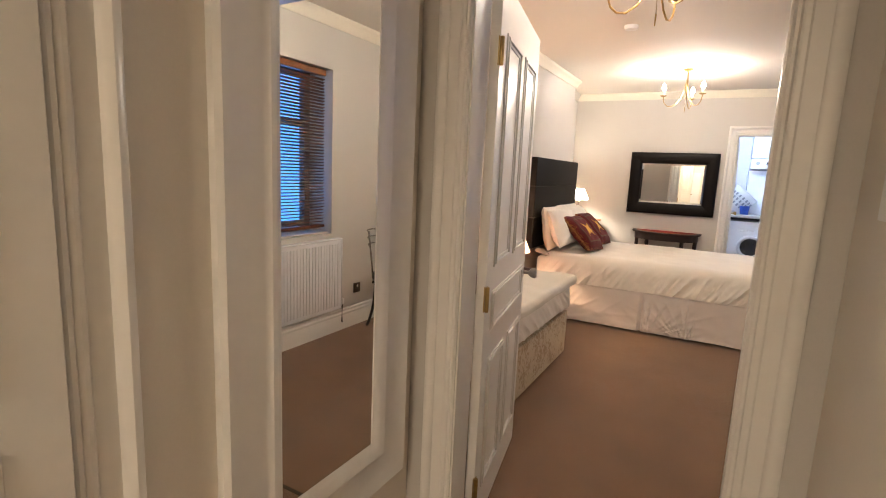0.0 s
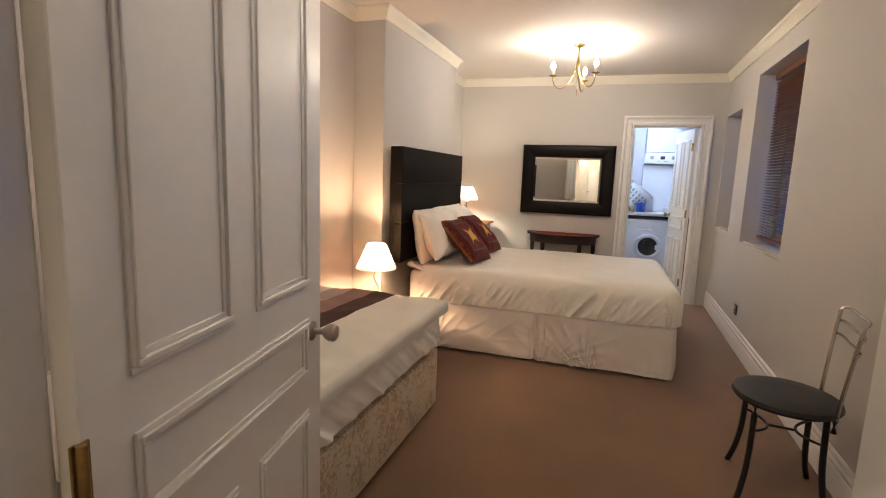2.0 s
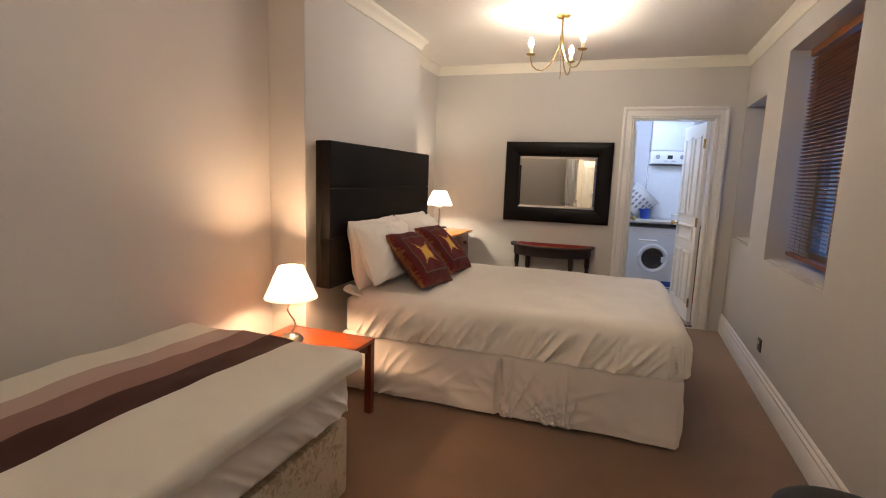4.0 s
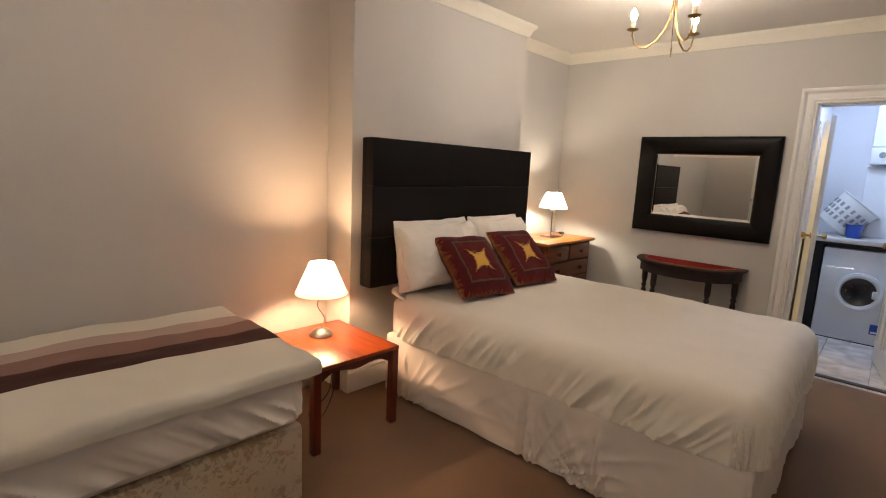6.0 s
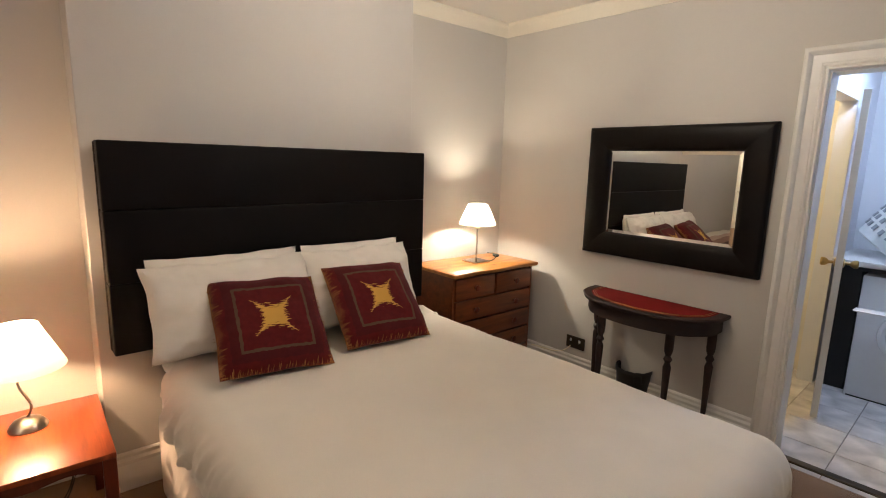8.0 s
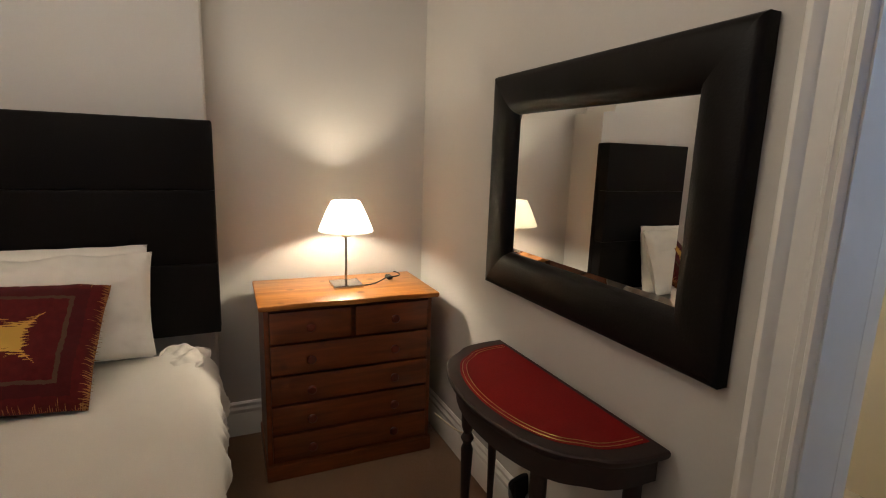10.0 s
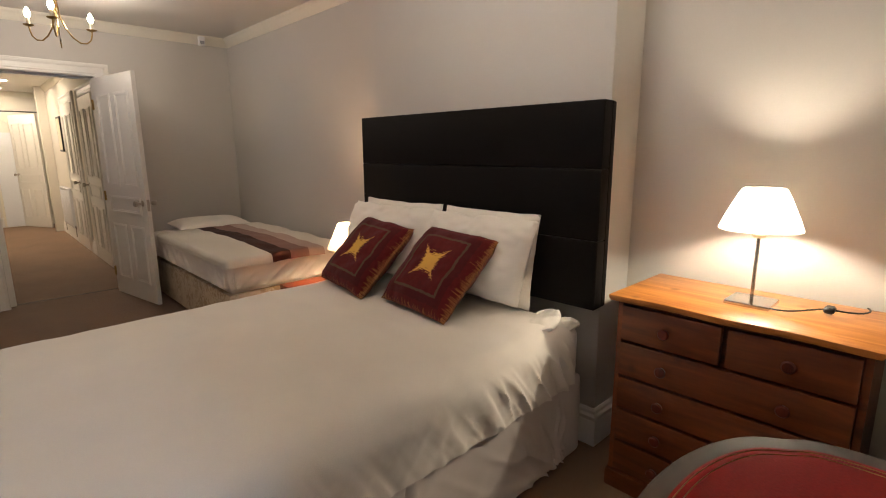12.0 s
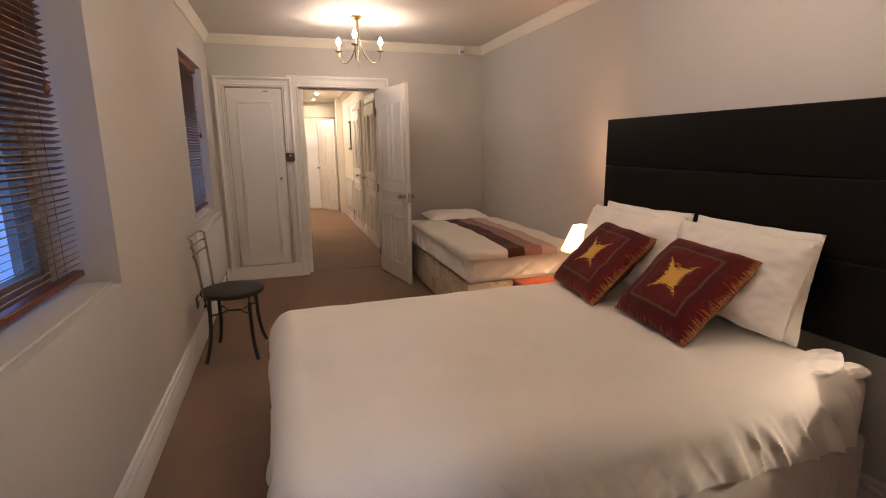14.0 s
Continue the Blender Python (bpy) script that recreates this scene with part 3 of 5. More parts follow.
run("baseboard_hall", SK, [((HL, -5.3), (HL, -3.58), (1, 0), (0, 0)), ((HL, -2.46), (HL, -2.14), (1, 0), (0, 0)), ((HR, -6.4), (HR, -0.15), (-1, 0), (0, 0)), ((-0.3, -6.4), (HR, -6.4), (0, 1), (0, 0)),
    ((HL, -1.06), (HL, -0.15), (1, 0), (0, 0))], GLOSS, "white gloss moulded skirting board in the hall", "skirting board")
run("cornice_hall", [(u, w - ZC + HZ) for u, w in COR], [((HL, -5.3), (HL, -0.15), (1, 0), (0, 0)), ((HR, -6.4), (HR, -0.15), (-1, 0), (0, 0)), ((-0.3, -6.4), (HR, -6.4), (0, 1), (0, 0))], CORNICE, "cream plaster cornice in the hall", "cornice")

# architraves: stepped moulding round an opening, in a plane of x and z at y
ARC = [(0.0, 0.0), (0.0, 0.013), (0.006, 0.021), (0.013, 0.021), (0.018, 0.013), (0.026, 0.020), (0.033, 0.020), (0.038, 0.014), (0.074, 0.016), (0.080, 0.026), (0.092, 0.033), (0.104, 0.030), (0.112, 0.021), (0.112, 0.0)]


def architrave(o, y, face, wide=1.0, deep=1.0):
    """o: the opening (x0, x1, z0, z1); face: the way off the wall along y."""
    bm = bmesh.new()
    t = bmesh.new()
    x0, x1, _, z1 = o
    x0, x1, z1 = x0 - 0.005, x1 + 0.005, z1 + 0.005
    rings = []
    for cx, cz, sx, sz in ((x0, 0, -1, 0), (x0, z1, -1, 1), (x1, z1, 1, 1), (x1, 0, 1, 0)):
        rings.append([t.verts.new((cx + sx * u * wide, y + face * w * deep, cz + sz * u * wide)) for u, w in ARC])
    n = len(ARC)
    for a, b in zip(rings, rings[1:]):
        for i in range(n):
            t.faces.new((a[i], a[(i + 1) % n], b[(i + 1) % n], b[i]))
    t.faces.new(rings[0][::-1])
    t.faces.new(rings[-1])
    bmesh.ops.recalc_face_normals(t, faces=t.faces[:])
    merge(bm, t)
    return bm


def lining(o, y0, y1, th=0.018):
    bm = bmesh.new()
    x0, x1, _, z1 = o
    box(bm, x0 - th, x0, y0, y1, 0, z1)
    box(bm, x1, x1 + th, y0, y1, 0, z1)
    box(bm, x0 - th, x1 + th, y0, y1, z1, z1 + th)
    return bm


REBATE = (DOOR[0] - 0.012, DOOR[1] + 0.043, 0, DOOR[3] + 0.014)
setting("trim_door", architrave(REBATE, YD, 1, 1.0, 0.6), GLOSS, "white gloss moulded architrave round the bedroom doorway", "architrave")
setting("trim_door_hall", architrave(DOOR, -0.13, -1, 1.0, 0.8), GLOSS, "white gloss moulded architrave on the hall side", "architrave")
door_frame = setting("trim_door_lining", lining(DOOR, -0.132, -0.09, 0.044), GLOSS, "white gloss door lining with a brass strike plate", "door frame")
setting("trim_door_rebate", lining(REBATE, -0.09, 0.002, 0.0015), GLOSS, "white gloss rebated edge of the door lining", "door frame")
part("strike_plate", box(B(DOOR[1] + 0.040, DOOR[1] + 0.0435, -0.038, -0.008, 0.86, 0.94, bev=0.001), DOOR[1] + 0.0385, DOOR[1] + 0.042, -0.030, -0.016, 0.885, 0.915), NICKEL, door_frame, "worn metal strike plate")
setting("trim_far", architrave(FAR, YF, -1), GLOSS, "white gloss moulded architrave round the utility doorway", "architrave")
setting("trim_far_lining", lining(FAR, YF - 0.003, YF + 0.133), GLOSS, "white gloss lining of the utility doorway", "door frame")
setting("threshold", B(FAR[0], FAR[1], YF + 0.02, YF + 0.075, -0.005, 0.012, bev=0.004), PLATE, "dark metal threshold strip between carpet and tiles", "threshold")
setting("threshold_hall", B(DOOR[0] + 0.001, DOOR[1] - 0.001, -0.142, -0.124, -0.005, 0.004, bev=0.002), PLATE, "brass carpet strip in the bedroom doorway", "threshold")
CUP = (2.005, 2.545, 0.15, 2.015)
setting("trim_cupboard", architrave(CUP, YD, 1, 0.93), GLOSS, "white gloss architrave round the wall cupboard", "architrave")


def panel_door(width, height, th, panels, knob_z, knob_x, name, label, metal=NICKEL, at=None, knobs=(1, -1)):
    """Panelled door leaf in its own xz plane, hinge at x = 0; panels as (x0, x1, z0, z1) get raised mouldings on both faces."""
    d = thing(name, label, "door", at, kind="structure")
    part("leaf", B(0, width, -th / 2, th / 2, 0.008, height, bev=0.002), GLOSS, d)
    for x0, x1, z0, z1 in panels:
        bm = bmesh.new()
        for s in (1, -1):
            y = s * th / 2
            for a, k in ((0.0, 0.006), (0.010, 0.011), (0.022, 0.004)):
                w = 0.012
                lo, hi = (y - 0.001 * s, y + s * k) if s > 0 else (y + s * k, y + 0.001)
                box(bm, x0 + a, x1 - a, lo, hi, z0 + a, z0 + a + w, bev=0.0015)
                box(bm, x0 + a, x1 - a, lo, hi, z1 - a - w, z1 - a, bev=0.0015)
                box(bm, x0 + a, x0 + a + w, lo, hi, z0 + a + w, z1 - a - w, bev=0.0015)
                box(bm, x1 - a - w, x1 - a, lo, hi, z0 + a + w, z1 - a - w, bev=0.0015)
        part("panel_moulding", bm, GLOSS, d)
    for s in knobs:
        bm = lathe(bmesh.new(), [(0.027, 0), (0.027, 0.004), (0.022, 0.007), (0.009, 0.010), (0.009, 0.032), (0.018, 0.040), (0.024, 0.052), (0.025, 0.066), (0.020, 0.072), (0.004, 0.074)], 20)
        bm.transform(Matrix.Translation((knob_x, s * th / 2, knob_z)) @ Matrix.Rotation(radians(-90 * s), 4, "X"))
        part("door_knob", bm, metal, d, "round metal door knob")
    return d


def hinges(d, zs, side, material=BRASS):
    for z in zs:
        bm = lathe(bmesh.new(), [(0.007, -0.045), (0.008, -0.04), (0.008, 0.04), (0.007, 0.045)], 10, (-0.004, side * 0.024, z))
        box(bm, -0.002, 0.011, side * 0.019, side * 0.0225, z - 0.045, z + 0.045)
        box(bm, -0.013, -0.004, side * 0.014, side * 0.0175, z - 0.045, z + 0.045)
        part("hinge", bm, material, d, "worn brass butt hinge")


W = 0.80
five = [(0.09, W / 2 - 0.045, 1.05, 1.86), (W / 2 + 0.045, W - 0.09, 1.05, 1.86), (0.09, W - 0.09, 0.80, 0.96), (0.09, W / 2 - 0.045, 0.17, 0.70), (W / 2 + 0.045, W - 0.09, 0.17, 0.70)]
leaf_turn = math.degrees(math.atan2(0.786, 0.848 - 0.995))
door_1 = panel_door(W, 2.01, 0.036, five, 0.915, W - 0.06, "door_1", "white gloss panelled bedroom door standing open", at=pose(0.998, 0.014, 0, 0, 0, leaf_turn))
hinges(door_1, (0.22, 0.95, 1.78), -1)
part("latch_plate", B(W - 0.001, W + 0.002, -0.011, 0.011, 0.85, 0.95), NICKEL, door_1)

# cupboard door in the door wall
cw = CUP[1] - CUP[0] - 0.008
cup = panel_door(cw, CUP[3] - CUP[2] - 0.006, 0.024, [(0.085, cw - 0.085, 0.10, 1.74)], 0.86, 0.05, "door_2", "white painted single-panel wall cupboard door, shut", at=pose(CUP[0] + 0.004, 0.004, CUP[2], 0, 0, 0), knobs=())
bm = lathe(bmesh.new(), [(0.008, 0), (0.008, 0.012), (0.016, 0.020), (0.017, 0.028), (0.010, 0.034)], 16)
bm.transform(Matrix.Translation((0.05, 0.012, 0.94)) @ Matrix.Rotation(radians(-90), 4, "X"))
part("cupboard_knob", bm, NICKEL, cup, "small round metal knob")
part("catch", B(0.12, 0.17, 0.012, 0.022, 1.825, 1.84, bev=0.002), NICKEL, cup)
setting("trim_cupboard_plinth", B(CUP[0] - 0.105, XR - 0.001, 0.003, 0.030, 0.0, 0.146, bev=0.004), GLOSS, "white painted plinth under the wall cupboard", "skirting board")

# utility doorway leaf, hinged on the right jamb
fw = 0.655
pf = [(0.08, fw / 2 - 0.04, 1.05, 1.84), (fw / 2 + 0.04, fw - 0.08, 1.05, 1.84), (0.08, fw - 0.08, 0.80, 0.96), (0.08, fw / 2 - 0.04, 0.17, 0.70), (fw / 2 + 0.04, fw - 0.08, 0.17, 0.70)]
door_3 = panel_door(fw, 1.955, 0.036, pf, 0.95, fw - 0.06, "door_3", "white panelled utility room door standing open", BRASS, pose(FAR[1] - 0.022, YF + 0.15, 0.012, 0, 0, 99))
hinges(door_3, (0.2, 1.0, 1.75), 1)
door_4 = panel_door(0.68, 1.955, 0.036, [], 0.97, 0.62, "door_4", "white side-room door standing ajar with brass knobs", BRASS, pose(UX0 + 0.035, 7.11, 0.012, 0, 0, -80.5))
setting("trim_side_lining", B(UX0 - 0.105, UX0 + 0.012, 6.14, 6.205, 0, 2.05, bev=0.004), GLOSS, "white painted jamb of the side doorway", "door frame")

# hall doors, with architraves, on the hall's wall
for k, (ya, yb) in enumerate(((-2.02, -1.18), (-3.45, -2.58))):
    w = yb - ya
    n = f"door_{5 + k}"
    pn = [(0.09, w / 2 - 0.045, 1.05, 1.86), (w / 2 + 0.045, w - 0.09, 1.05, 1.86), (0.09, w - 0.09, 0.80, 0.96), (0.09, w / 2 - 0.045, 0.17, 0.70), (w / 2 + 0.045, w - 0.09, 0.17, 0.70)]
    d = panel_door(w, 2.0, 0.03, pn, 0.95, (w - 0.06) if k else 0.06, n, "white gloss panelled hall door, shut", at=pose(HL + 0.018, ya, 0, 0, 0, 90), knobs=(-1,))
    bm = architrave((ya, yb, 0, 2.01), 0, 1)
    for v in bm.verts:
        v.co = (HL + v.co.y, v.co.x, v.co.z)
    bmesh.ops.reverse_faces(bm, faces=bm.faces[:])
    setting(f"trim_hall_{k + 1}", bm, GLOSS, "white gloss architrave round a hall door", "architrave")
end_door = panel_door(0.72, 2.0, 0.03, [(p[0], min(p[1], 0.66), p[2], p[3]) for p in five], 0.95, 0.66, "door_7", "white panelled door standing ajar at the hall's end", at=pose(0.93, -5.70, 0, 0, 0, -63), knobs=(1,))
setting("trim_hall_pier", B(HL + 0.001, HL + 0.13, -5.30, -5.14, 0.0, HZ - 0.001, bev=0.004), HALL_WALL, "cream painted pier at the hall's end", "pier")
bm = bmesh.new()
for i in range(13):
    a = math.pi * i / 12
    box(bm, -0.03, 0.03, 0, 0.03, 0, 0.085, turn=Matrix.Translation((1.36 + 0.17 * math.cos(a), -6.39, 1.66 + 0.24 * math.sin(a))) @ Matrix.Rotation(-a + math.pi / 2, 4, "Y"))
box(bm, 1.165, 1.195, -6.39, -6.36, 0, 1.66)
box(bm, 1.525, 1.555, -6.39, -6.36, 0, 1.66)
setting("trim_arch", bm, CORNICE, "cream moulded arch at the end of the hall", "arch")
setting("arch_door", B(1.20, 1.52, -6.395, -6.375, 0.01, 1.70), ENAMEL, "white door under the arch at the hall's end", "door")


# windows with wooden sashes and venetian blinds
def window(name, o, label, inset):
    ya, yb, za, zb = o
    w = thing(name, label, "window", pose(XR + 0.27, (ya + yb) / 2, za), kind="structure")
    hw, h = (yb - ya) / 2, zb - za
    bm = bmesh.new()
    for a, b in ((-hw, -hw + 0.06), (hw - 0.06, hw), (-0.03, 0.03)):
        box(bm, -0.03, 0.03, a, b, 0, h, bev=0.004)
    for a, b in ((0, 0.09), (h - 0.06, h), (h * 0.68 - 0.025, h * 0.68 + 0.025)):
        for c, d in ((-hw + 0.06, -0.03), (0.03, hw - 0.06)):
            box(bm, -0.028, 0.028, c, d, a, b, bev=0.004)
    part("window_frame", bm, SASH, w, "wooden sash frame")
    for c, d in ((-hw + 0.06, -0.03), (0.03, hw - 0.06)):
        for a, b in ((0.09, h * 0.68 - 0.025), (h * 0.68 + 0.025, h - 0.06)):
            p = part("pane", B(-0.002, 0.002, c, d, a, b), PANE, w)
            p.visible_shadow = False
    part("window_sill", B(-0.24, -0.032, -hw + 0.002, hw - 0.002, 0.001, 0.014, bev=0.003), WALL, w, "painted inner sill")
    bl = thing("venetian_blind", "brown wooden venetian blind, lowered with slats open", "blind", pose(XR + inset, (ya + yb) / 2, za), "window blinds")
    sw = hw - 0.025
    part("headrail", B(-0.025, 0.025, -sw, sw, h - 0.05, h - 0.003, bev=0.003), SLAT, bl)
    # the rail borrows the darkened chest pine for its orange-brown
    part("bottom_rail", B(-0.02, 0.02, -sw, sw, 0.05, 0.075, bev=0.004), PINE_SHADED, bl, "orange-brown wooden bottom rail")
    first = None
    z = 0.098
    while z < h - 0.06:
        if first is None:
            t = bmesh.new()
            box(t, -0.0125, 0.0125, -sw, sw, -0.0013, 0.0013)
            first = part("slat", t, SLAT, bl)
            s = first
        else:
            s = new("slat", first.data)
            s.parent = bl
        s.matrix_basis = pose(0, 0, z, 0, 22, 0)
        z += 0.0235
    for y in (-sw * 0.72, sw * 0.72):
        bm = bmesh.new()
        for x in (-0.0145, 0.0145):
            tube(bm, [(x, y, 0.06), (x, y, h - 0.03)], 0.0012, 4)
        part("ladder_cord", bm, SLAT, bl)
    bm = tube(bmesh.new(), [(-0.03, -sw * 0.8, h - 0.05), (-0.032, -sw * 0.8, h * 0.55)], 0.0015, 5)
    lathe(bm, [(0.004, 0), (0.010, 0.01), (0.011, 0.03), (0.004, 0.04)], 10, (-0.032, -sw * 0.8, h * 0.55 - 0.04))
    part("pull_cord", bm, SLAT, bl)
    return w


window("window_1", W1, "wooden sash window by the cupboard at dusk", 0.07)
window("window_2", W2, "large wooden sash window in a deep opening at dusk", 0.135)
window("window_3", W3, "wooden sash window near the room's far corner", 0.19)
setting("backdrop", B(XR + 1.5, XR + 1.52, -1.5, 8.0, -0.5, 4.5), DUSK, "blue dusk light outside the windows", "backdrop")


# ---- things ----
# double bed
DX0, DX1, DY0, DY1 = 0.10, 2.075, 3.16, 4.585
bed = thing("double_bed", "double divan bed with white sheet and valance against the headboard", "bed", pose((DX0 + DX1) / 2, (DY0 + DY1) / 2, 0))
hx, hy = (DX1 - DX0) / 2, (DY1 - DY0) / 2
part("divan_base", B(-hx + 0.02, hx - 0.02, -hy + 0.02, hy - 0.02, 0.05, 0.36, bev=0.015), DAMASK, bed)
part("mattress", B(-hx + 0.005, hx - 0.02, -hy + 0.012, hy - 0.012, 0.362, 0.60, bev=0.05, seg=4), COTTON, bed)
part("valance", drape(-hx, hx, -hy - 0.018, hy, 0.385, 0.375, 0.02, (260, 200), 0.0, 0.008, 4, 5.0, fold=valance_fold), VALANCE, bed, "pale cotton valance skirt in soft folds")
part("top_sheet", drape(-hx, hx + 0.028, -hy - 0.022, hy + 0.022, 0.645, 0.325, 0.11, (270, 220), 0.007, 0.009, 9, 11.0, (0, 1, 1, 1), 0.010, sheet_fold), COTTON, bed, "smooth white cotton bed sheet hanging over the sides")
for sx in (-1, 1):
    for sy in (-1, 1):
        part("castor", lathe(bmesh.new(), [(0.02, 0), (0.024, 0.012), (0.02, 0.03), (0.012, 0.05)], 12, (sx * (hx - 0.10), sy * (hy - 0.10), 0)), BLACKPLASTIC, bed)

hb = thing("headboard", "tall dark brown leather padded headboard fixed to the chimney breast", "headboard", pose(0.0, 3.815, 0.68))
rows = ((0.0, 0.30), (0.30, 0.60), (0.60, 0.875))
for a, b in rows:
    part("padded_panel", B(0.03, 0.100, -0.808, 0.808, a + 0.0005, b - 0.0005, bev=0.007, seg=3), LEATHER, hb)
part("back_frame", B(0.001, 0.04, -0.810, 0.810, 0.002, 0.873, bev=0.006), LEATHER, hb)

# pillows and cushions
def lay(ob, x, y, z, lean, turn, spin=0):
    """Set a bag leaning back: lean from flat, turned in plan; its face looks along +x when lean is 90."""
    ob.matrix_world = pose(x, y, z) @ Matrix.Rotation(radians(turn), 4, "Z") @ Matrix.Rotation(radians(lean), 4, "Y") @ Matrix.Rotation(radians(spin), 4, "Z")
    return ob


for y, w_, tz, s in ((3.445, 0.70, 0, 1), (4.085, 0.63, 2, 5)):
    back = part("pillow", puff(0.43, w_ - 0.05, 0.14, 30, s + 9, 0.014), COTTON)
    tagged(back, "plump white cotton pillow tucked behind another on the headboard", "pillow", "pillows on the double bed")
    lay(back, 0.190, y + 0.005, 0.868, 80, 0)
    up = part("pillow", puff(0.385, w_, 0.17, 44, s, 0.022, 0.035), COTTON)
    tagged(up, "plump white cotton pillow leaning on the headboard", "pillow", "pillows on the double bed")
    lay(up, 0.280, y, 0.880, 67, tz)
for x, y, tn, sp, s in ((0.410, 3.51, -4, -4, 2), (0.400, 4.04, -2, -3, 6)):
    c = part("cushion", puff(0.44, 0.45, 0.14, 36, s, 0.009, 0.03), CUSHION)
    tagged(c, "dark red woven cushion with a yellow star and gold fringe", "cushion", "red star cushions")
    lay(c, x + 0.06, y, 0.825, 45, tn, sp)
    rnd = random.Random(s)
    for side in (-1, 1):
        bm = bmesh.new()
        for i in range(90):
            t = -0.205 + 0.41 * i / 89
            ln, k = rnd.uniform(0.012, 0.028), rnd.uniform(-0.006, 0.006)
            e = side * 0.205
            a, b2, d = (t - 0.0022, e, 0.012), (t + 0.0022, e, 0.012), (t + k, e + side * ln, 0.002)
            vs = [bm.verts.new(p) for p in (a, b2, d, (t, e, 0.017))]
            bm.faces.new((vs[0], vs[1], vs[2]))
            bm.faces.new((vs[0], vs[2], vs[3]))
            bm.faces.new((vs[1], vs[3], vs[2]))
        part("fringe", bm, FRINGE, c, "short gold fringe")

for (x, y, z), (w_, h_, t_), tn, s in (((0.25, 4.475, 0.638), (0.24, 0.13, 0.055), 18, 3), ((0.18, 4.515, 0.608), (0.17, 0.12, 0.06), -6, 8), ((0.20, 3.225, 0.622), (0.24, 0.12, 0.05), 4, 12)):
    b_ = part("tucked_fold", puff(w_ * 0.78, h_ * 0.78, t_ * 0.65, 34, s, 0.020, -0.38, 2.4), COTTON, bed, "bunched fold of the sheet")
    b_.matrix_world = pose(x, y, z, 6, 8, tn)

# single bed
SX0, SX1, SY0, SY1 = -0.195, 0.745, 0.24, 2.215
sb = thing("single_bed", "single divan bed with a striped duvet in the corner", "bed", pose((SX0 + SX1) / 2, (SY0 + SY1) / 2, 0))
sx, sy = (SX1 - SX0) / 2, (SY1 - SY0) / 2
part("divan_base", B(-sx, sx, -sy, sy, 0.03, 0.366, bev=0.018, seg=2), DAMASK, sb, "cream damask divan base")
part("mattress", B(-sx + 0.005, sx - 0.005, -sy + 0.005, sy - 0.005, 0.368, 0.585, bev=0.05, seg=4), COTTON, sb)
part("fitted_sheet", drape(-sx - 0.004, sx + 0.008, -sy - 0.004, sy + 0.010, 0.60, 0.222, 0.06, (140, 230), 0.004, 0.009, 21, 8.0, fold=corner_fold), COTTON, sb, "creased white fitted sheet")
for ax in (-1, 1):
    for ay in (-1, 1):
        part("castor", lathe(bmesh.new(), [(0.02, 0), (0.024, 0.012), (0.02, 0.035)], 12, (ax * (sx - 0.09), ay * (sy - 0.09), 0)), BLACKPLASTIC, sb)
duvet = part("duvet", drape(-sx + 0.01, sx + 0.035, -sy + 0.38, sy + 0.075, 0.632, 0.075, 0.030, (130, 170), 0.013, 0.007, 31, 9.0, (0, 1, 1, 1), 0.02), DUVET)
so = duvet.modifiers.new("thickness", "SOLIDIFY")
so.thickness = 0.02
tagged(duvet, "white duvet with beige, mauve and brown stripes on the single bed", "duvet")
duvet.matrix_world = pose((SX0 + SX1) / 2, (SY0 + SY1) / 2, 0)
pl = part("pillow", puff(0.42, 0.66, 0.12, 26, 15, 0.006), COTTON)
tagged(pl, "white cotton pillow lying flat on the single bed", "pillow")
lay(pl, 0.26, SY0 + 0.24, 0.655, 3, 90)

# cherry side table
TX0, TX1, TY0, TY1, TZ = -0.10, 0.475, 2.43, 2.955, 0.445
tab = thing("side_table", "small square cherry-wood side table between the beds", "table", pose((TX0 + TX1) / 2, (TY0 + TY1) / 2, 0))
ax, ay = (TX1 - TX0) / 2, (TY1 - TY0) / 2
part("tabletop", B(-ax, ax, -ay, ay, TZ - 0.022, TZ, bev=0.005, seg=2), CHERRY, tab, "polished red-brown top")
for sxx in (-1, 1):
    for syy in (-1, 1):
        part("leg", B(sxx * (ax - 0.022) - 0.021, sxx * (ax - 0.022) + 0.021, syy * (ay - 0.022) - 0.021, syy * (ay - 0.022) + 0.021, 0, TZ - 0.022, bev=0.003), CHERRY_DARK, tab)


def apron(length, turn):
    bm, n = bmesh.new(), 24
    prev = None
    for i in range(n + 1):
        t = -1 + 2 * i / n
        zb = TZ - 0.060 - 0.022 * max(0, abs(t) - 0.72) / 0.28 - 0.008 * math.cos(t * 6)
        r = [bm.verts.new((t * length, yy, zz)) for yy, zz in ((-0.009, zb), (0.009, zb), (0.009, TZ - 0.022), (-0.009, TZ - 0.022))]
        if prev:
            for k in range(4):
                bm.faces.new((prev[k], prev[(k + 1) % 4], r[(k + 1) % 4], r[k]))
        prev = r
    bmesh.ops.recalc_face_normals(bm, faces=bm.faces[:])
    bm.transform(turn)
    return bm


for s in (-1, 1):
    part("apron", apron(ax - 0.042, Matrix.Translation((0, s * (ay - 0.03), 0))), CHERRY_DARK, tab)
    part("apron", apron(ay - 0.042, Matrix.Translation((s * (ax - 0.03), 0, 0)) @ Matrix.Rotation(radians(90), 4, "Z")), CHERRY_DARK, tab)


def shell(prof, n=40):
    bm = lathe(bmesh.new(), prof, n, cap=False)
    return bm


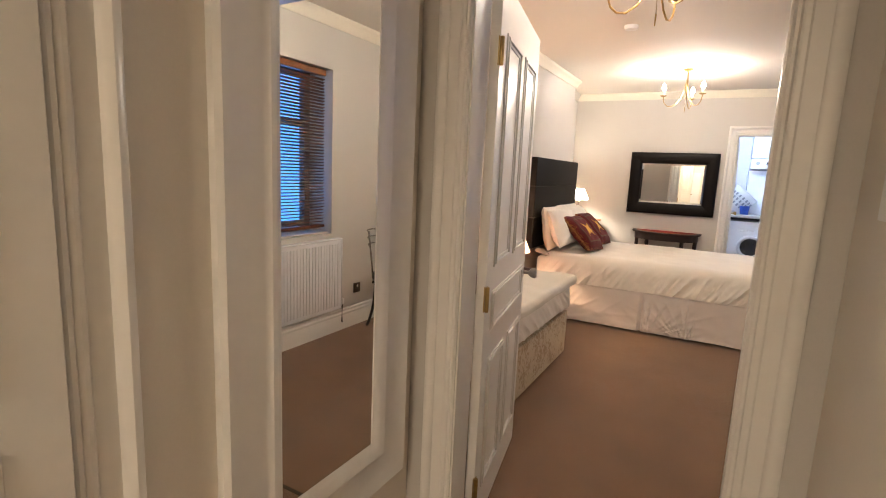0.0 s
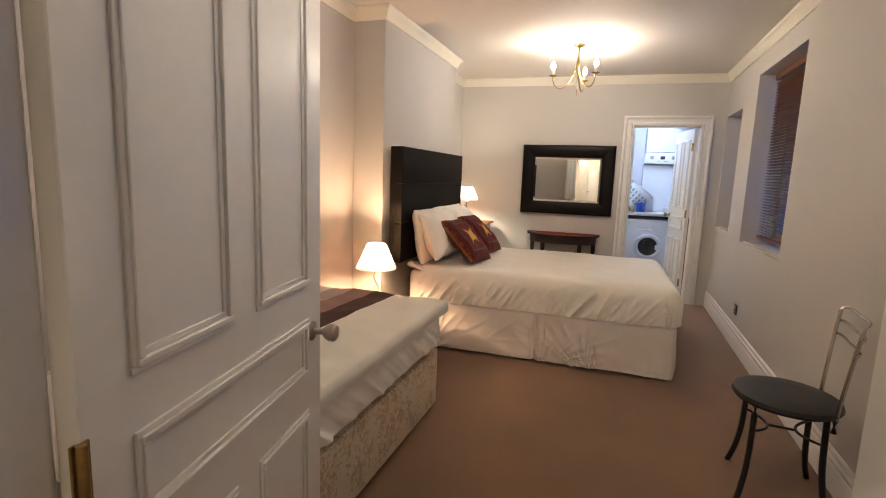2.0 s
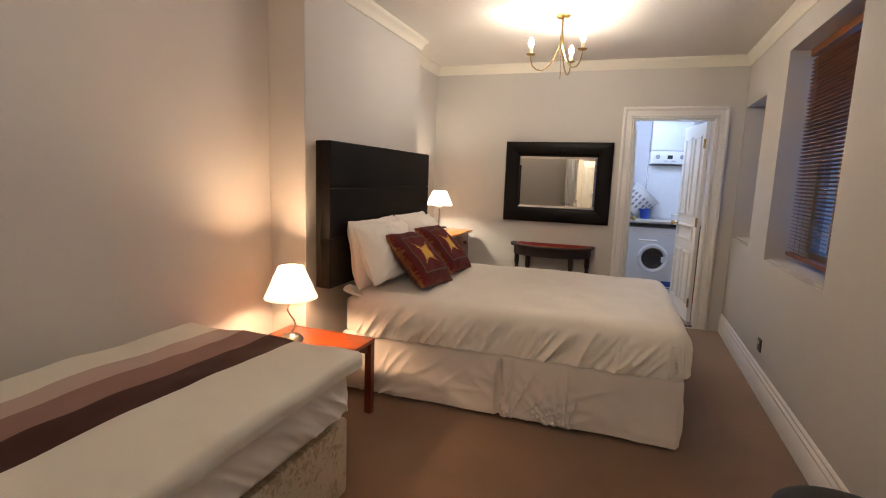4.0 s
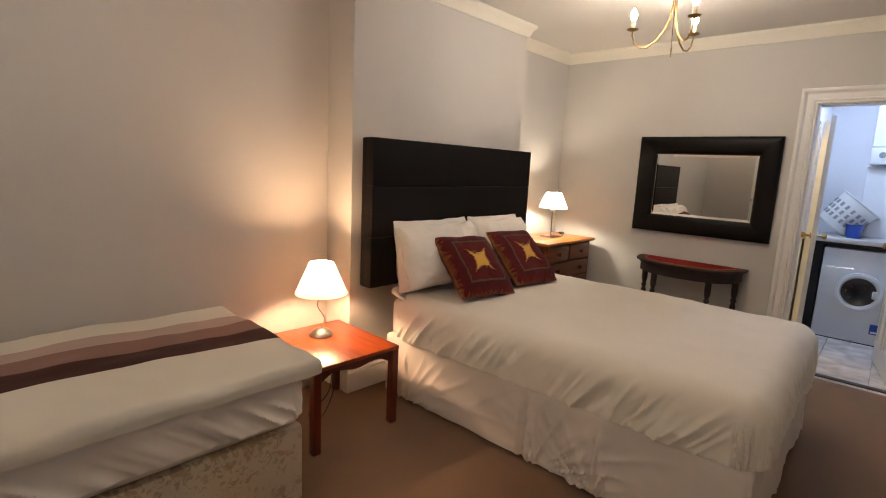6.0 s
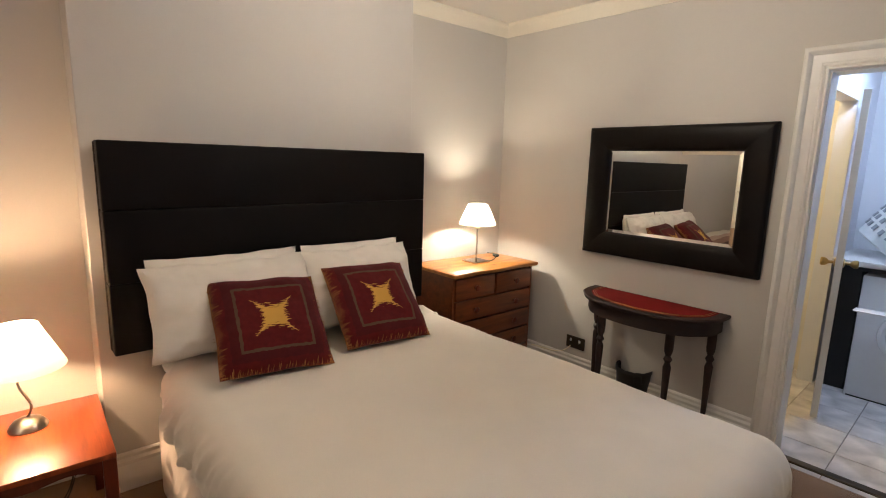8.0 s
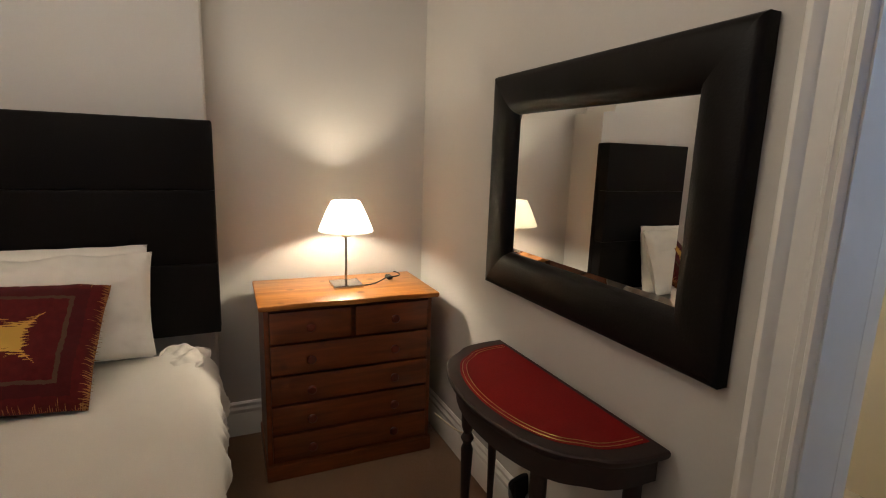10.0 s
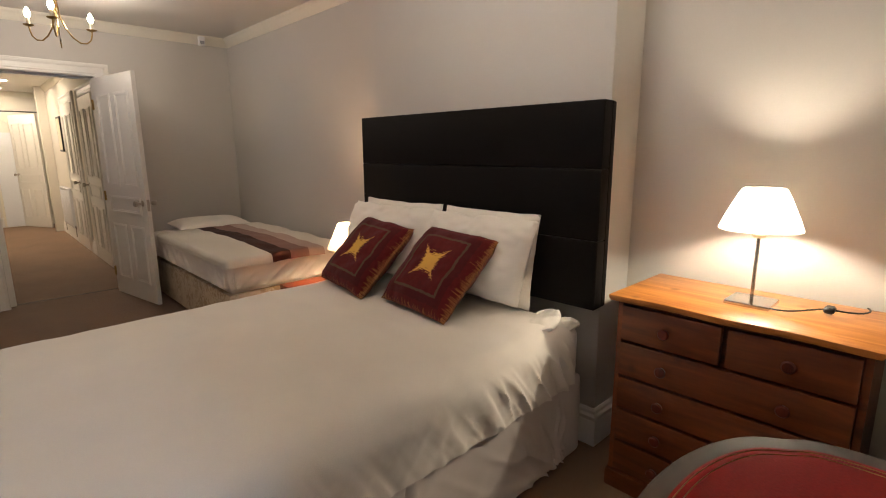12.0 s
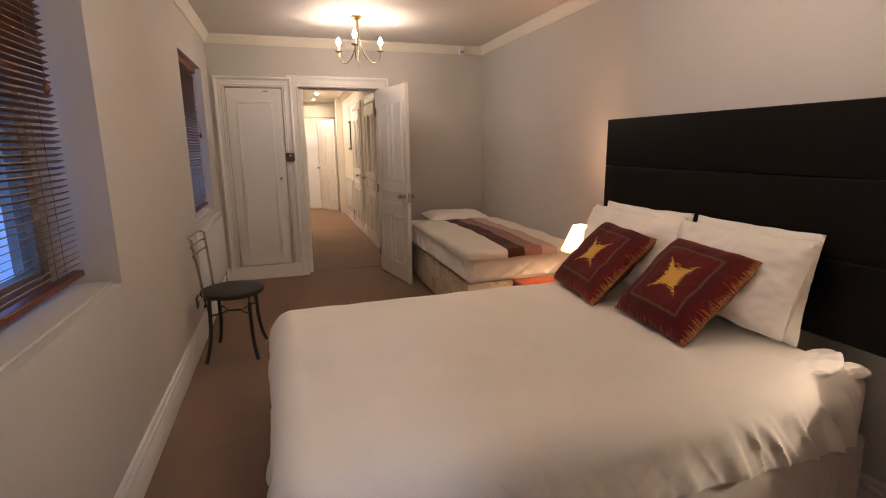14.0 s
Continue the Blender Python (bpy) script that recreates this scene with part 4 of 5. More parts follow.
# bedside lamp with a wavy stem
l1 = thing("table_lamp", "lit lamp, cream cone shade, wavy stem, on the cherry side table", "lamp", pose(0.085, 2.715, TZ))
part("base", lathe(bmesh.new(), [(0.062, 0), (0.064, 0.006), (0.058, 0.018), (0.045, 0.033), (0.026, 0.043), (0.008, 0.047)], 32), NICKEL, l1, "domed brushed metal base")
part("stem", tube(bmesh.new(), [(0.012 * math.sin(i / 20 * 2.2 * math.pi), 0.016 * math.sin(i / 20 * 2.2 * math.pi), 0.044 + 0.20 * i / 20) for i in range(21)], 0.0045, 8), NICKEL, l1)
part("bulb", lathe(bmesh.new(), [(0.012, 0.310), (0.016, 0.322), (0.025, 0.342), (0.0265, 0.356), (0.022, 0.372), (0.012, 0.381), (0.003, 0.384)], 18), BULB_WARM, l1)
part("lamp_holder", lathe(bmesh.new(), [(0.013, 0.238), (0.015, 0.242), (0.015, 0.306), (0.012, 0.310)], 14), CREAM, l1)
s1 = part("shade", shell([(0.141, 0.243), (0.142, 0.246), (0.066, 0.414), (0.064, 0.415)]), SHADE, l1, "cream cloth shade")
bm = bmesh.new()
for k in range(3):
    a = 2.1 * k
    tube(bm, [(0.012 * math.cos(a), 0.012 * math.sin(a), 0.250), (0.138 * math.cos(a), 0.138 * math.sin(a), 0.248)], 0.0015, 5)
part("shade_carrier", bm, NICKEL, l1)
cable = part("lamp_cable", tube(bmesh.new(), bez((0.07, 2.86, 0.30), (0.02, 2.84, -0.1), (0.30, 2.55, 0.02), (0.12, 2.62, 0.006), 20) + bez((0.12, 2.62, 0.006), (0.02, 2.66, 0.02), (0.1, 2.8, 0.004), (0.0, 2.84, 0.16), 16), 0.003, 6), BLACKPLASTIC)
tagged(cable, "thin dark lamp cable looping under the side table", "cable")

# chest of drawers
CX0, CX1, CY0, CY1, CZ = -0.205, 0.215, 4.788, 5.545, 0.82
ch = thing("chest_of_drawers", "pine chest of six drawers with a polished top in the corner", "chest of drawers", pose((CX0 + CX1) / 2, (CY0 + CY1) / 2, 0))
cx, cy = (CX1 - CX0) / 2, (CY1 - CY0) / 2
bm = bmesh.new()
box(bm, -cx, cx - 0.012, -cy, -cy + 0.018, 0.05, CZ - 0.025)
box(bm, -cx, cx - 0.012, cy - 0.018, cy, 0.05, CZ - 0.025)
box(bm, -cx, -cx + 0.01, -cy + 0.018, cy - 0.018, 0.05, CZ - 0.025)
box(bm, -cx + 0.01, cx - 0.03, -cy + 0.018, cy - 0.018, 0.06, CZ - 0.03)
part("carcass", bm, PINE_SHADED, ch)
bm = bmesh.new()
n = 40
for zz, inset in ((CZ - 0.026, 0.006), (CZ - 0.016, 0.0), (CZ - 0.004, 0.0), (CZ, 0.006)):
    ring = []
    for i in range(n + 1):
        t = -1 + 2 * i / n
        wob = 0.010 * math.cos(t * math.pi * 2) if abs(t) < 0.9 else 0.010 * math.cos(0.9 * math.pi * 2)
        ring.append(bm.verts.new((cx + 0.022 - inset + wob * 0.6, t * (cy + 0.022 - inset), zz)))
    ring += [bm.verts.new((-cx + inset, cy + 0.022 - inset, zz)), bm.verts.new((-cx + inset, -cy - 0.022 + inset, zz))]
    if zz == CZ - 0.026:
        bm.faces.new(ring[::-1])
    else:
        for i in range(len(ring)):
            bm.faces.new((prev[i], prev[(i + 1) % len(ring)], ring[(i + 1) % len(ring)], ring[i]))
    prev = ring
bm.faces.new(prev)
bmesh.ops.recalc_face_normals(bm, faces=bm.faces[:])
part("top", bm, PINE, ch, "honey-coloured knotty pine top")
part("plinth", B(-cx, cx + 0.006, -cy - 0.008, cy + 0.008, 0.0, 0.075, bev=0.008, seg=2), PINE_SHADED, ch)


def drawer(y0, y1, z0, z1, knobs):
    f = part("drawer", B(cx - 0.028, cx - 0.001, y0, y1, z0, z1, bev=0.004, seg=2), PINE_SHADED, ch)
    for y in knobs:
        k = lathe(bmesh.new(), [(0.010, 0), (0.009, 0.010), (0.018, 0.018), (0.021, 0.026), (0.016, 0.032), (0.004, 0.034)], 16)
        k.transform(Matrix.Translation((cx - 0.002, y, (z0 + z1) / 2)) @ Matrix.Rotation(radians(90), 4, "Y"))
        part("knob", k, CHERRY_DARK, f, "dark turned wooden knob")


zs = [0.085, 0.222, 0.359, 0.496, 0.640, 0.788]
for a, b in zip(zs, zs[1:]):
    if b == zs[-1]:
        drawer(-cy + 0.022, -0.010, a, b - 0.012, (-cy / 2,))
        drawer(0.010, cy - 0.022, a, b - 0.012, (cy / 2,))
    else:
        drawer(-cy + 0.022, cy - 0.022, a, b - 0.012, (-cy / 2, cy / 2))

l2 = thing("table_lamp", "lit lamp, pale cone shade, straight chrome stem, on the pine chest", "lamp", pose(0.0, 5.18, CZ))
part("base", B(-0.07, 0.07, -0.07, 0.07, 0, 0.014, bev=0.003, seg=2), CHROME, l2, "square satin metal base")
part("stem", lathe(bmesh.new(), [(0.006, 0.012), (0.006, 0.24)], 12), CHROME, l2)
part("lamp_holder", lathe(bmesh.new(), [(0.016, 0.236), (0.024, 0.246), (0.018, 0.274), (0.013, 0.282), (0.013, 0.303), (0.011, 0.307)], 16), CREAM, l2)
part("bulb", lathe(bmesh.new(), [(0.010, 0.307), (0.012, 0.317), (0.0165, 0.331), (0.0165, 0.343), (0.011, 0.353), (0.003, 0.358)], 18), BULB_PALE, l2)
part("shade", shell([(0.126, 0.266), (0.127, 0.269), (0.117, 0.297), (0.104, 0.326), (0.091, 0.355), (0.078, 0.383), (0.066, 0.404), (0.063, 0.406)]), SHADE_PALE, l2, "pale cloth shade")
bm = bmesh.new()
for k in range(3):
    a = 2.1 * k + 0.5
    tube(bm, [(0.018 * math.cos(a), 0.018 * math.sin(a), 0.274), (0.124 * math.cos(a), 0.124 * math.sin(a), 0.272)], 0.0015, 5)
part("shade_carrier", bm, CHROME, l2)
bm = tube(bmesh.new(), bez((0.05, 5.245, CZ + 0.008), (0.06, 5.32, CZ + 0.004), (0.02, 5.36, CZ + 0.03), (-0.02, 5.40, CZ + 0.022), 14), 0.003, 6)
box(bm, -0.045, 0.005, 5.385, 5.415, CZ + 0.012, CZ + 0.032, bev=0.006)
tube(bm, bez((-0.03, 5.41, CZ + 0.02), (-0.06, 5.5, CZ + 0.01), (-0.15, 5.5, CZ + 0.01), (-0.19, 5.48, CZ + 0.006), 10), 0.003, 6)
tagged(part("lamp_cable", bm, BLACKPLASTIC), "black lamp cable with an inline switch on the chest", "cable")

# demilune console table
con = thing("console_table", "half-round dark mahogany console table with a red hide top", "table", pose(1.077, YF - 0.024, 0))
R, D, CH = 0.42, 0.365, 0.725


def bow(a, d):
    """Depth of the serpentine front at angle a: a broad bow with a shallow hollow near each end."""
    hollow = math.exp(-((a - 0.50) / 0.13) ** 2) + math.exp(-((math.pi - a - 0.50) / 0.13) ** 2)
    return d * math.sin(a) ** 0.66 * (1 - 0.075 * hollow)


def half(r, d, z0, z1, y0=0.0, n=48, bev=0.0):
    bm = bmesh.new()
    rings = []
    for z, k in ((z0, 1 - bev), (z0 + (z1 - z0) * 0.4, 1), (z1 - (z1 - z0) * 0.2, 1), (z1, 1 - bev)):
        rings.append([bm.verts.new((-r * k * math.cos(math.pi * i / n), y0 - bow(math.pi * i / n, d * k), z)) for i in range(n + 1)])
    for a, b in zip(rings, rings[1:]):
        for i in range(n + 1):
            bm.faces.new((a[i], a[(i + 1) % (n + 1)], b[(i + 1) % (n + 1)], b[i]))
    bm.faces.new(rings[0][::-1])
    bm.faces.new(rings[-1])
    bmesh.ops.recalc_face_normals(bm, faces=bm.faces[:])
    return bm


part("tabletop", half(R, D, CH - 0.022, CH, 0, 60, 0.012), MAHOGANY, con)
part("hide_inset", half(R - 0.055, D - 0.06, CH + 0.0002, CH + 0.002, -0.016, 60), REDHIDE, con, "red hide writing surface")
bm = bmesh.new()
for k in (0.068, 0.082):
    pts = [(-(R - k) * math.cos(math.pi * i / 40), -0.026 - bow(math.pi * i / 40, D - k - 0.01), CH + 0.0022) for i in range(41)]
    tube(bm, pts, 0.0014, 4)
part("gold_tooling", bm, BRASS, con, "thin gold tooled border")
part("frieze", half(R - 0.035, D - 0.035, CH - 0.105, CH - 0.022, 0, 40), MAHOGANY, con)
LEG = [(0.016, 0), (0.020, 0.01), (0.014, 0.03), (0.018, 0.05), (0.012, 0.06), (0.015, 0.20), (0.020, 0.36), (0.022, 0.42), (0.014, 0.445), (0.024, 0.465), (0.014, 0.485), (0.022, 0.51), (0.024, 0.53), (0.024, CH - 0.105)]
for a in (0.02, 0.30, 0.70, 0.98):
    part("leg", lathe(bmesh.new(), LEG, 14, (-(R - 0.065) * math.cos(math.pi * a), -0.03 - (D - 0.10) * math.sin(math.pi * a), 0)), MAHOGANY, con)

bn = thing("waste_bin", "small black waste bin with a crumpled liner under the console", "bin", pose(0.98, 5.64, 0))
part("bucket", lathe(bmesh.new(), [(0.085, 0), (0.088, 0.004), (0.108, 0.24), (0.110, 0.25), (0.104, 0.25), (0.082, 0.01)], 28), BLACKPLASTIC, bn)
bm = lathe(bmesh.new(), [(0.100, 0.17), (0.107, 0.252), (0.113, 0.256), (0.115, 0.235)], 40, cap=False)
for v in bm.verts:
    v.co += Vector((noise.noise(v.co * 30), noise.noise(v.co * 31 + Vector((5, 0, 0))), noise.noise(v.co * 28))) * 0.008
part("liner", bm, BAG, bn, "crumpled black plastic liner")


# wall mirror in a padded leather frame
def leather_mirror():
    m = thing("wall_mirror", "rectangular wall mirror in a wide dark brown leather frame", "mirror", pose(1.073, YF, 1.347))
    ow, oh, fw_ = 0.527, 0.403, 0.145
    prof = [(0, -0.001), (0, -0.034), (0.006, -0.043), (0.022, -0.049), (0.06, -0.052), (0.105, -0.049), (0.128, -0.043), (0.137, -0.034), (fw_, -0.020), (fw_, -0.001)]
    for s, horiz in ((1, True), (-1, True), (1, False), (-1, False)):
        bm = bmesh.new()
        L_, O_ = (ow, oh) if horiz else (oh, ow)
        ringset = []
        n_ = 18
        for i in range(n_ + 1):
            t = -1 + 2 * i / n_
            ring = []
            for u, d in prof:
                a = t * (L_ - u)
                b = s * (O_ - u)
                dd = d * (1 - (0.03 * math.exp(-(((t * 3) % 2 - 1) / 0.08) ** 2) if 0.01 < u < 0.14 else 0)) + 0.0012 * noise.noise((a * 14, b * 14, u * 20))
                ring.append(bm.verts.new((a, dd, b) if horiz else (b, dd, a)))
            ringset.append(ring)
        k = len(prof)
        for r0, r1 in zip(ringset, ringset[1:]):
            for i in range(k):
                bm.faces.new((r0[i], r0[(i + 1) % k], r1[(i + 1) % k], r1[i]))
        bm.faces.new(ringset[0][::-1])
        bm.faces.new(ringset[-1])
        bmesh.ops.recalc_face_normals(bm, faces=bm.faces[:])
        part("frame_side", bm, LEATHER2, m, "padded dark brown leather frame side")
    gw, gh = ow - fw_ + 0.002, oh - fw_ + 0.002
    bm = bmesh.new()
    outer = [bm.verts.new(p) for p in ((-gw, -0.016, -gh), (gw, -0.016, -gh), (gw, -0.016, gh), (-gw, -0.016, gh))]
    e = 0.022
    inner = [bm.verts.new(p) for p in ((-gw + e, -0.019, -gh + e), (gw - e, -0.019, -gh + e), (gw - e, -0.019, gh - e), (-gw + e, -0.019, gh - e))]
    for i in range(4):
        bm.faces.new((outer[i], outer[(i + 1) % 4], inner[(i + 1) % 4], inner[i]))
    bm.faces.new(inner)
    g = link_mesh("glass", bm, MIRROR)
    g.parent = m
    tagged(g, "bevelled mirror glass")


leather_mirror()


# narrow white-framed mirror on the hall wall
hm = thing("hall_mirror", "tall narrow mirror in a white moulded frame on the hall wall", "mirror", pose(HL, -0.545, 1.35))
mw, mh = 0.355, 1.0
prof = [(0, 0.0), (0, 0.020), (0.012, 0.030), (0.030, 0.022), (0.115, 0.022), (0.130, 0.032), (0.146, 0.030), (0.160, 0.016), (0.172, 0.012), (0.172, 0.0)]
rings = []
bm = bmesh.new()
for cy_, cz_ in ((-mw, -mh), (mw, -mh), (mw, mh), (-mw, mh)):
    rings.append([bm.verts.new((w, cy_ - math.copysign(u, cy_), cz_ - math.copysign(u, cz_))) for u, w in prof])
k = len(prof)
for i in range(4):
    a, b = rings[i], rings[(i + 1) % 4]
    for j in range(k):
        bm.faces.new((a[j], a[(j + 1) % k], b[(j + 1) % k], b[j]))
bmesh.ops.recalc_face_normals(bm, faces=bm.faces[:])
part("frame", bm, GLOSS, hm, "white gloss moulded frame")
bm = B(0.004, 0.010, -mw + 0.170, mw - 0.170, -mh + 0.170, mh - 0.170)
g = link_mesh("glass", bm, MIRROR)
g.parent = hm


# chandeliers
def chandelier(x, y, turn, bulb):
    c = thing("chandelier", "three-arm polished brass ceiling chandelier with candle bulbs, lit", "chandelier", pose(x, y, ZC, 0, 0, turn), "brass chandeliers")
    part("ceiling_rose", lathe(bmesh.new(), [(0.050, 0), (0.052, -0.006), (0.044, -0.018), (0.020, -0.026), (0.008, -0.034)], 24), BRASS, c)
    part("drop_stem", tube(bmesh.new(), [(0, 0, -0.03), (0.004, 0.002, -0.15), (0, 0, -0.28), (0.008, 0, -0.38), (0.016, 0.004, -0.43)], 0.0055, 8, 0.6), BRASS, c)
    for k in range(3):
        a = 2 * math.pi * k / 3
        r = 0.215
        ca, sa = math.cos(a), math.sin(a)
        pts = [(0.006 * ca, 0.006 * sa, -0.03), (0.012 * ca, 0.012 * sa, -0.16)]
        pts += [(u * ca, u * sa, z) for u, z in ((0.018, -0.22), (0.045, -0.29), (0.085, -0.345), (0.13, -0.375), (0.17, -0.372), (0.20, -0.345), (0.213, -0.305), (r, -0.275))]
        arm = part("arm", tube(bmesh.new(), pts, 0.005, 8), BRASS, c)
        at = (r * ca, r * sa, -0.275)
        part("drip_pan", lathe(bmesh.new(), [(0.008, -0.006), (0.030, 0.002), (0.034, 0.008), (0.028, 0.009), (0.010, 0.004)], 20, at), BRASS, arm)
        part("candle_sleeve", lathe(bmesh.new(), [(0.0125, 0.006), (0.0125, 0.055), (0.009, 0.057)], 14, at), CREAM, arm)
        part("bulb", lathe(bmesh.new(), [(0.009, 0.057), (0.014, 0.066), (0.0185, 0.082), (0.016, 0.098), (0.008, 0.115), (0.002, 0.124)], 16, at), bulb, arm, "lit candle bulb")
    return c


chandelier(1.235, 4.26, 78, BULB)
chandelier(1.33, 1.02, 75, BULB_DIM)


# chair by the window wall
def chair():
    c = thing("metal_chair", "black metal chair with a round vinyl seat and chrome back", "chair", pose(2.424, 2.06, 0, 0, 0, -6))
    part("seat", lathe(bmesh.new(), [(0.02, 0.425), (0.175, 0.425), (0.200, 0.432), (0.208, 0.445), (0.203, 0.460), (0.18, 0.468), (0.10, 0.472), (0.01, 0.473)], 40), BLACKVINYL, c, "padded black vinyl seat")
    for sx_, sy_ in ((-1, -1), (-1, 1), (1, -1), (1, 1)):
        pts = bez((sx_ * 0.125, sy_ * 0.125, 0.425), (sx_ * 0.13, sy_ * 0.13, 0.28), (sx_ * 0.12, sy_ * 0.14, 0.15), (sx_ * 0.165, sy_ * 0.19, 0.0), 12)
        part("leg", tube(bmesh.new(), pts, 0.0125, 10), BLACKMETAL, c)
    bm = bmesh.new()
    for s in (1, -1):
        tube(bm, bez((0.125 * s, -0.12, 0.31), (0.03 * s, -0.04, 0.30), (0.03 * s, 0.04, 0.30), (0.125 * s, 0.12, 0.31), 12), 0.006, 8)
    tube(bm, [(-0.05, 0, 0.302), (0.05, 0, 0.302)], 0.006, 8)
    part("stretcher", bm, BLACKMETAL, c)
    for s in (-1, 1):
        part("back_post", tube(bmesh.new(), bez((0.150, s * 0.125, 0.39), (0.158, s * 0.135, 0.53), (0.172, s * 0.15, 0.70), (0.186, s * 0.157, 0.838), 12), 0.008, 10), CHROME, c, "bright chrome tube")
        part("post_clamp", tube(bmesh.new(), [(0.150, s * 0.125, 0.375), (0.150, s * 0.125, 0.43)], 0.013, 10), BLACKMETAL, c)
    for z, d in ((0.845, 0.022), (0.785, 0.018), (0.725, 0.014)):
        x = 0.176 + (z - 0.725) * 0.09
        pts = [(x - 0.004, -0.152, z - 0.03)] + bez((x, -0.160, z - 0.012), (x + d, -0.176, z + 0.012), (x + d * 1.3, -0.10, z + 0.004), (x + d * 1.2, 0.0, z), 10)
        pts = pts + [(p[0], -p[1], p[2]) for p in pts[-2::-1]]
        part("back_rail", tube(bmesh.new(), pts, 0.006, 8), CHROME, c, "curved chrome rail")
    return c


chair()


# radiators
def radiator(m, width, height, label):
    r = thing("radiator", label, "radiator", m)
    part("panel", B(-width / 2, width / 2, 0.03, 0.045, 0.0, height, bev=0.006, seg=2), ENAMEL, r)
    n_ = int(width / 0.033)
    first = None
    for i in range(n_):
        x = -width / 2 + 0.03 + (width - 0.06) * (i + 0.5) / n_
        if first is None:
            first = part("rib", B(-0.010, 0.010, 0.044, 0.049, 0.03, height - 0.04, bev=0.004, seg=2), ENAMEL, r)
            o = first
        else:
            o = new("rib", first.data)
            o.parent = r
        o.matrix_basis = pose(x, 0, 0)
    part("top_grille", B(-width / 2, width / 2, 0.0, 0.05, height - 0.012, height + 0.002, bev=0.004), ENAMEL, r)
    for s in (-1, 1):
        part("end_cap", B(s * (width / 2 - 0.004), s * (width / 2 + 0.004), 0.002, 0.05, 0.02, height, bev=0.002), ENAMEL, r)
        part("pipe", tube(bmesh.new(), [(s * (width / 2 + 0.03), 0.028, -0.13), (s * (width / 2 + 0.03), 0.028, 0.03), (s * (width / 2 - 0.01), 0.028, 0.04)], 0.0075, 8), CHROME, r)
    part("valve", lathe(bmesh.new(), [(0.014, 0), (0.016, 0.01), (0.016, 0.045), (0.012, 0.05)], 14, (width / 2 + 0.03, 0.028, 0.03)), WHITEPLASTIC, r)
    return r


radiator(pose(XR, 0.98, 0.20, 0, 0, 90), 1.24, 0.60, "white steel panel radiator under the window")
radiator(pose(HL, -4.2, 0.20, 0, 0, -90), 0.95, 0.60, "white steel panel radiator on the hall wall")


# sockets, switches and small wall fittings
def faceplate(name, label, m, w, h, material, rockers, insert):
    p = thing(name, label, "socket" if "socket" in name else "switch", m)
    part("plate", B(-w / 2, w / 2, 0, 0.009, -h / 2, h / 2, bev=0.003, seg=2), material, p)
    for x in rockers:
        part("rocker", B(x - 0.008, x + 0.008, 0.009, 0.014, 0.004, 0.026, bev=0.002), insert, p)
        if "socket" in name:
            for dx, dz in ((0, -0.006), (-0.010, -0.024), (0.010, -0.024)):
                part("pin_hole", B(x + dx - 0.003, x + dx + 0.003, 0.008, 0.0096, dz - 0.004, dz + 0.004), BLACKPLASTIC, p)
    return p


faceplate("wall_socket", "dark bronze double socket above the skirting", pose(0.53, YF, 0.275, 0, 0, 180), 0.146, 0.086, PLATE, (-0.035, 0.035), WHITEPLASTIC)
faceplate("wall_socket", "dark bronze single socket on the window wall", pose(XR, 4.33, 0.31, 0, 0, 90), 0.086, 0.086, PLATE, (0,), WHITEPLASTIC)
faceplate("wall_socket", "dark bronze single socket beside the radiator", pose(XR, 1.85, 0.33, 0, 0, 90), 0.086, 0.086, PLATE, (0,), WHITEPLASTIC)
faceplate("light_switch", "dark bronze light switch between cupboard and doorway", pose(1.955, YD + 0.031, 1.31, 0, 0, 0), 0.088, 0.088, PLATE, (0,), WHITEPLASTIC)
sw = faceplate("hall_switch", "white plastic switch box on the hall wall", pose(HR, -0.39, 1.385, 0, 0, 90), 0.075, 0.10, WHITEPLASTIC, (0,), WHITEPLASTIC)
al = thing("alarm_sensor", "small white motion sensor high in the corner", "sensor", pose(0.03, YD + 0.05, 2.455))
part("body", B(-0.03, 0.03, 0, 0.045, -0.045, 0.045, bev=0.010, seg=3), WHITEPLASTIC, al)
part("lens", B(-0.02, 0.02, 0.043, 0.050, -0.03, 0.0, bev=0.004, seg=2), GREY, al)
sd = thing("smoke_detector", "small white round smoke detector on the ceiling", "smoke detector", pose(0.95, 2.55, ZC))
part("body", lathe(bmesh.new(), [(0.03, -0.032), (0.045, -0.028), (0.052, -0.012), (0.052, -0.001)], 28), WHITEPLASTIC, sd)
tr = thing("socket_cable", "pale cable running from the far wall socket", "cable", pose(0, 0, 0))
part("flex", tube(bmesh.new(), bez((0.50, YF - 0.02, 0.25), (0.45, YF - 0.06, 0.16), (0.36, YF - 0.08, 0.20), (0.22, YF - 0.10, 0.19), 16), 0.004, 6), CREAM, tr)


# utility room
wm = thing("washing_machine", "white front-loading washing machine under the worktop", "washing machine", pose(2.14, 7.05, 0))
part("cabinet", B(-0.295, 0.295, 0, 0.55, 0.0, 0.845, bev=0.010, seg=2), ENAMEL, wm)
bm = lathe(bmesh.new(), [(0.125, 0.0), (0.132, 0.022), (0.152, 0.030), (0.172, 0.022), (0.178, 0.0)], 40, cap=False)
bm.transform(Matrix.Translation((0.0, -0.001, 0.47)) @ Matrix.Rotation(radians(90), 4, "X"))
part("door_ring", bm, ENAMEL, wm)
bm = lathe(bmesh.new(), [(0.128, 0.0), (0.124, 0.014), (0.09, 0.006), (0.05, 0.002), (0.005, 0.0)], 40)
bm.transform(Matrix.Translation((0.0, -0.002, 0.47)) @ Matrix.Rotation(radians(90), 4, "X"))
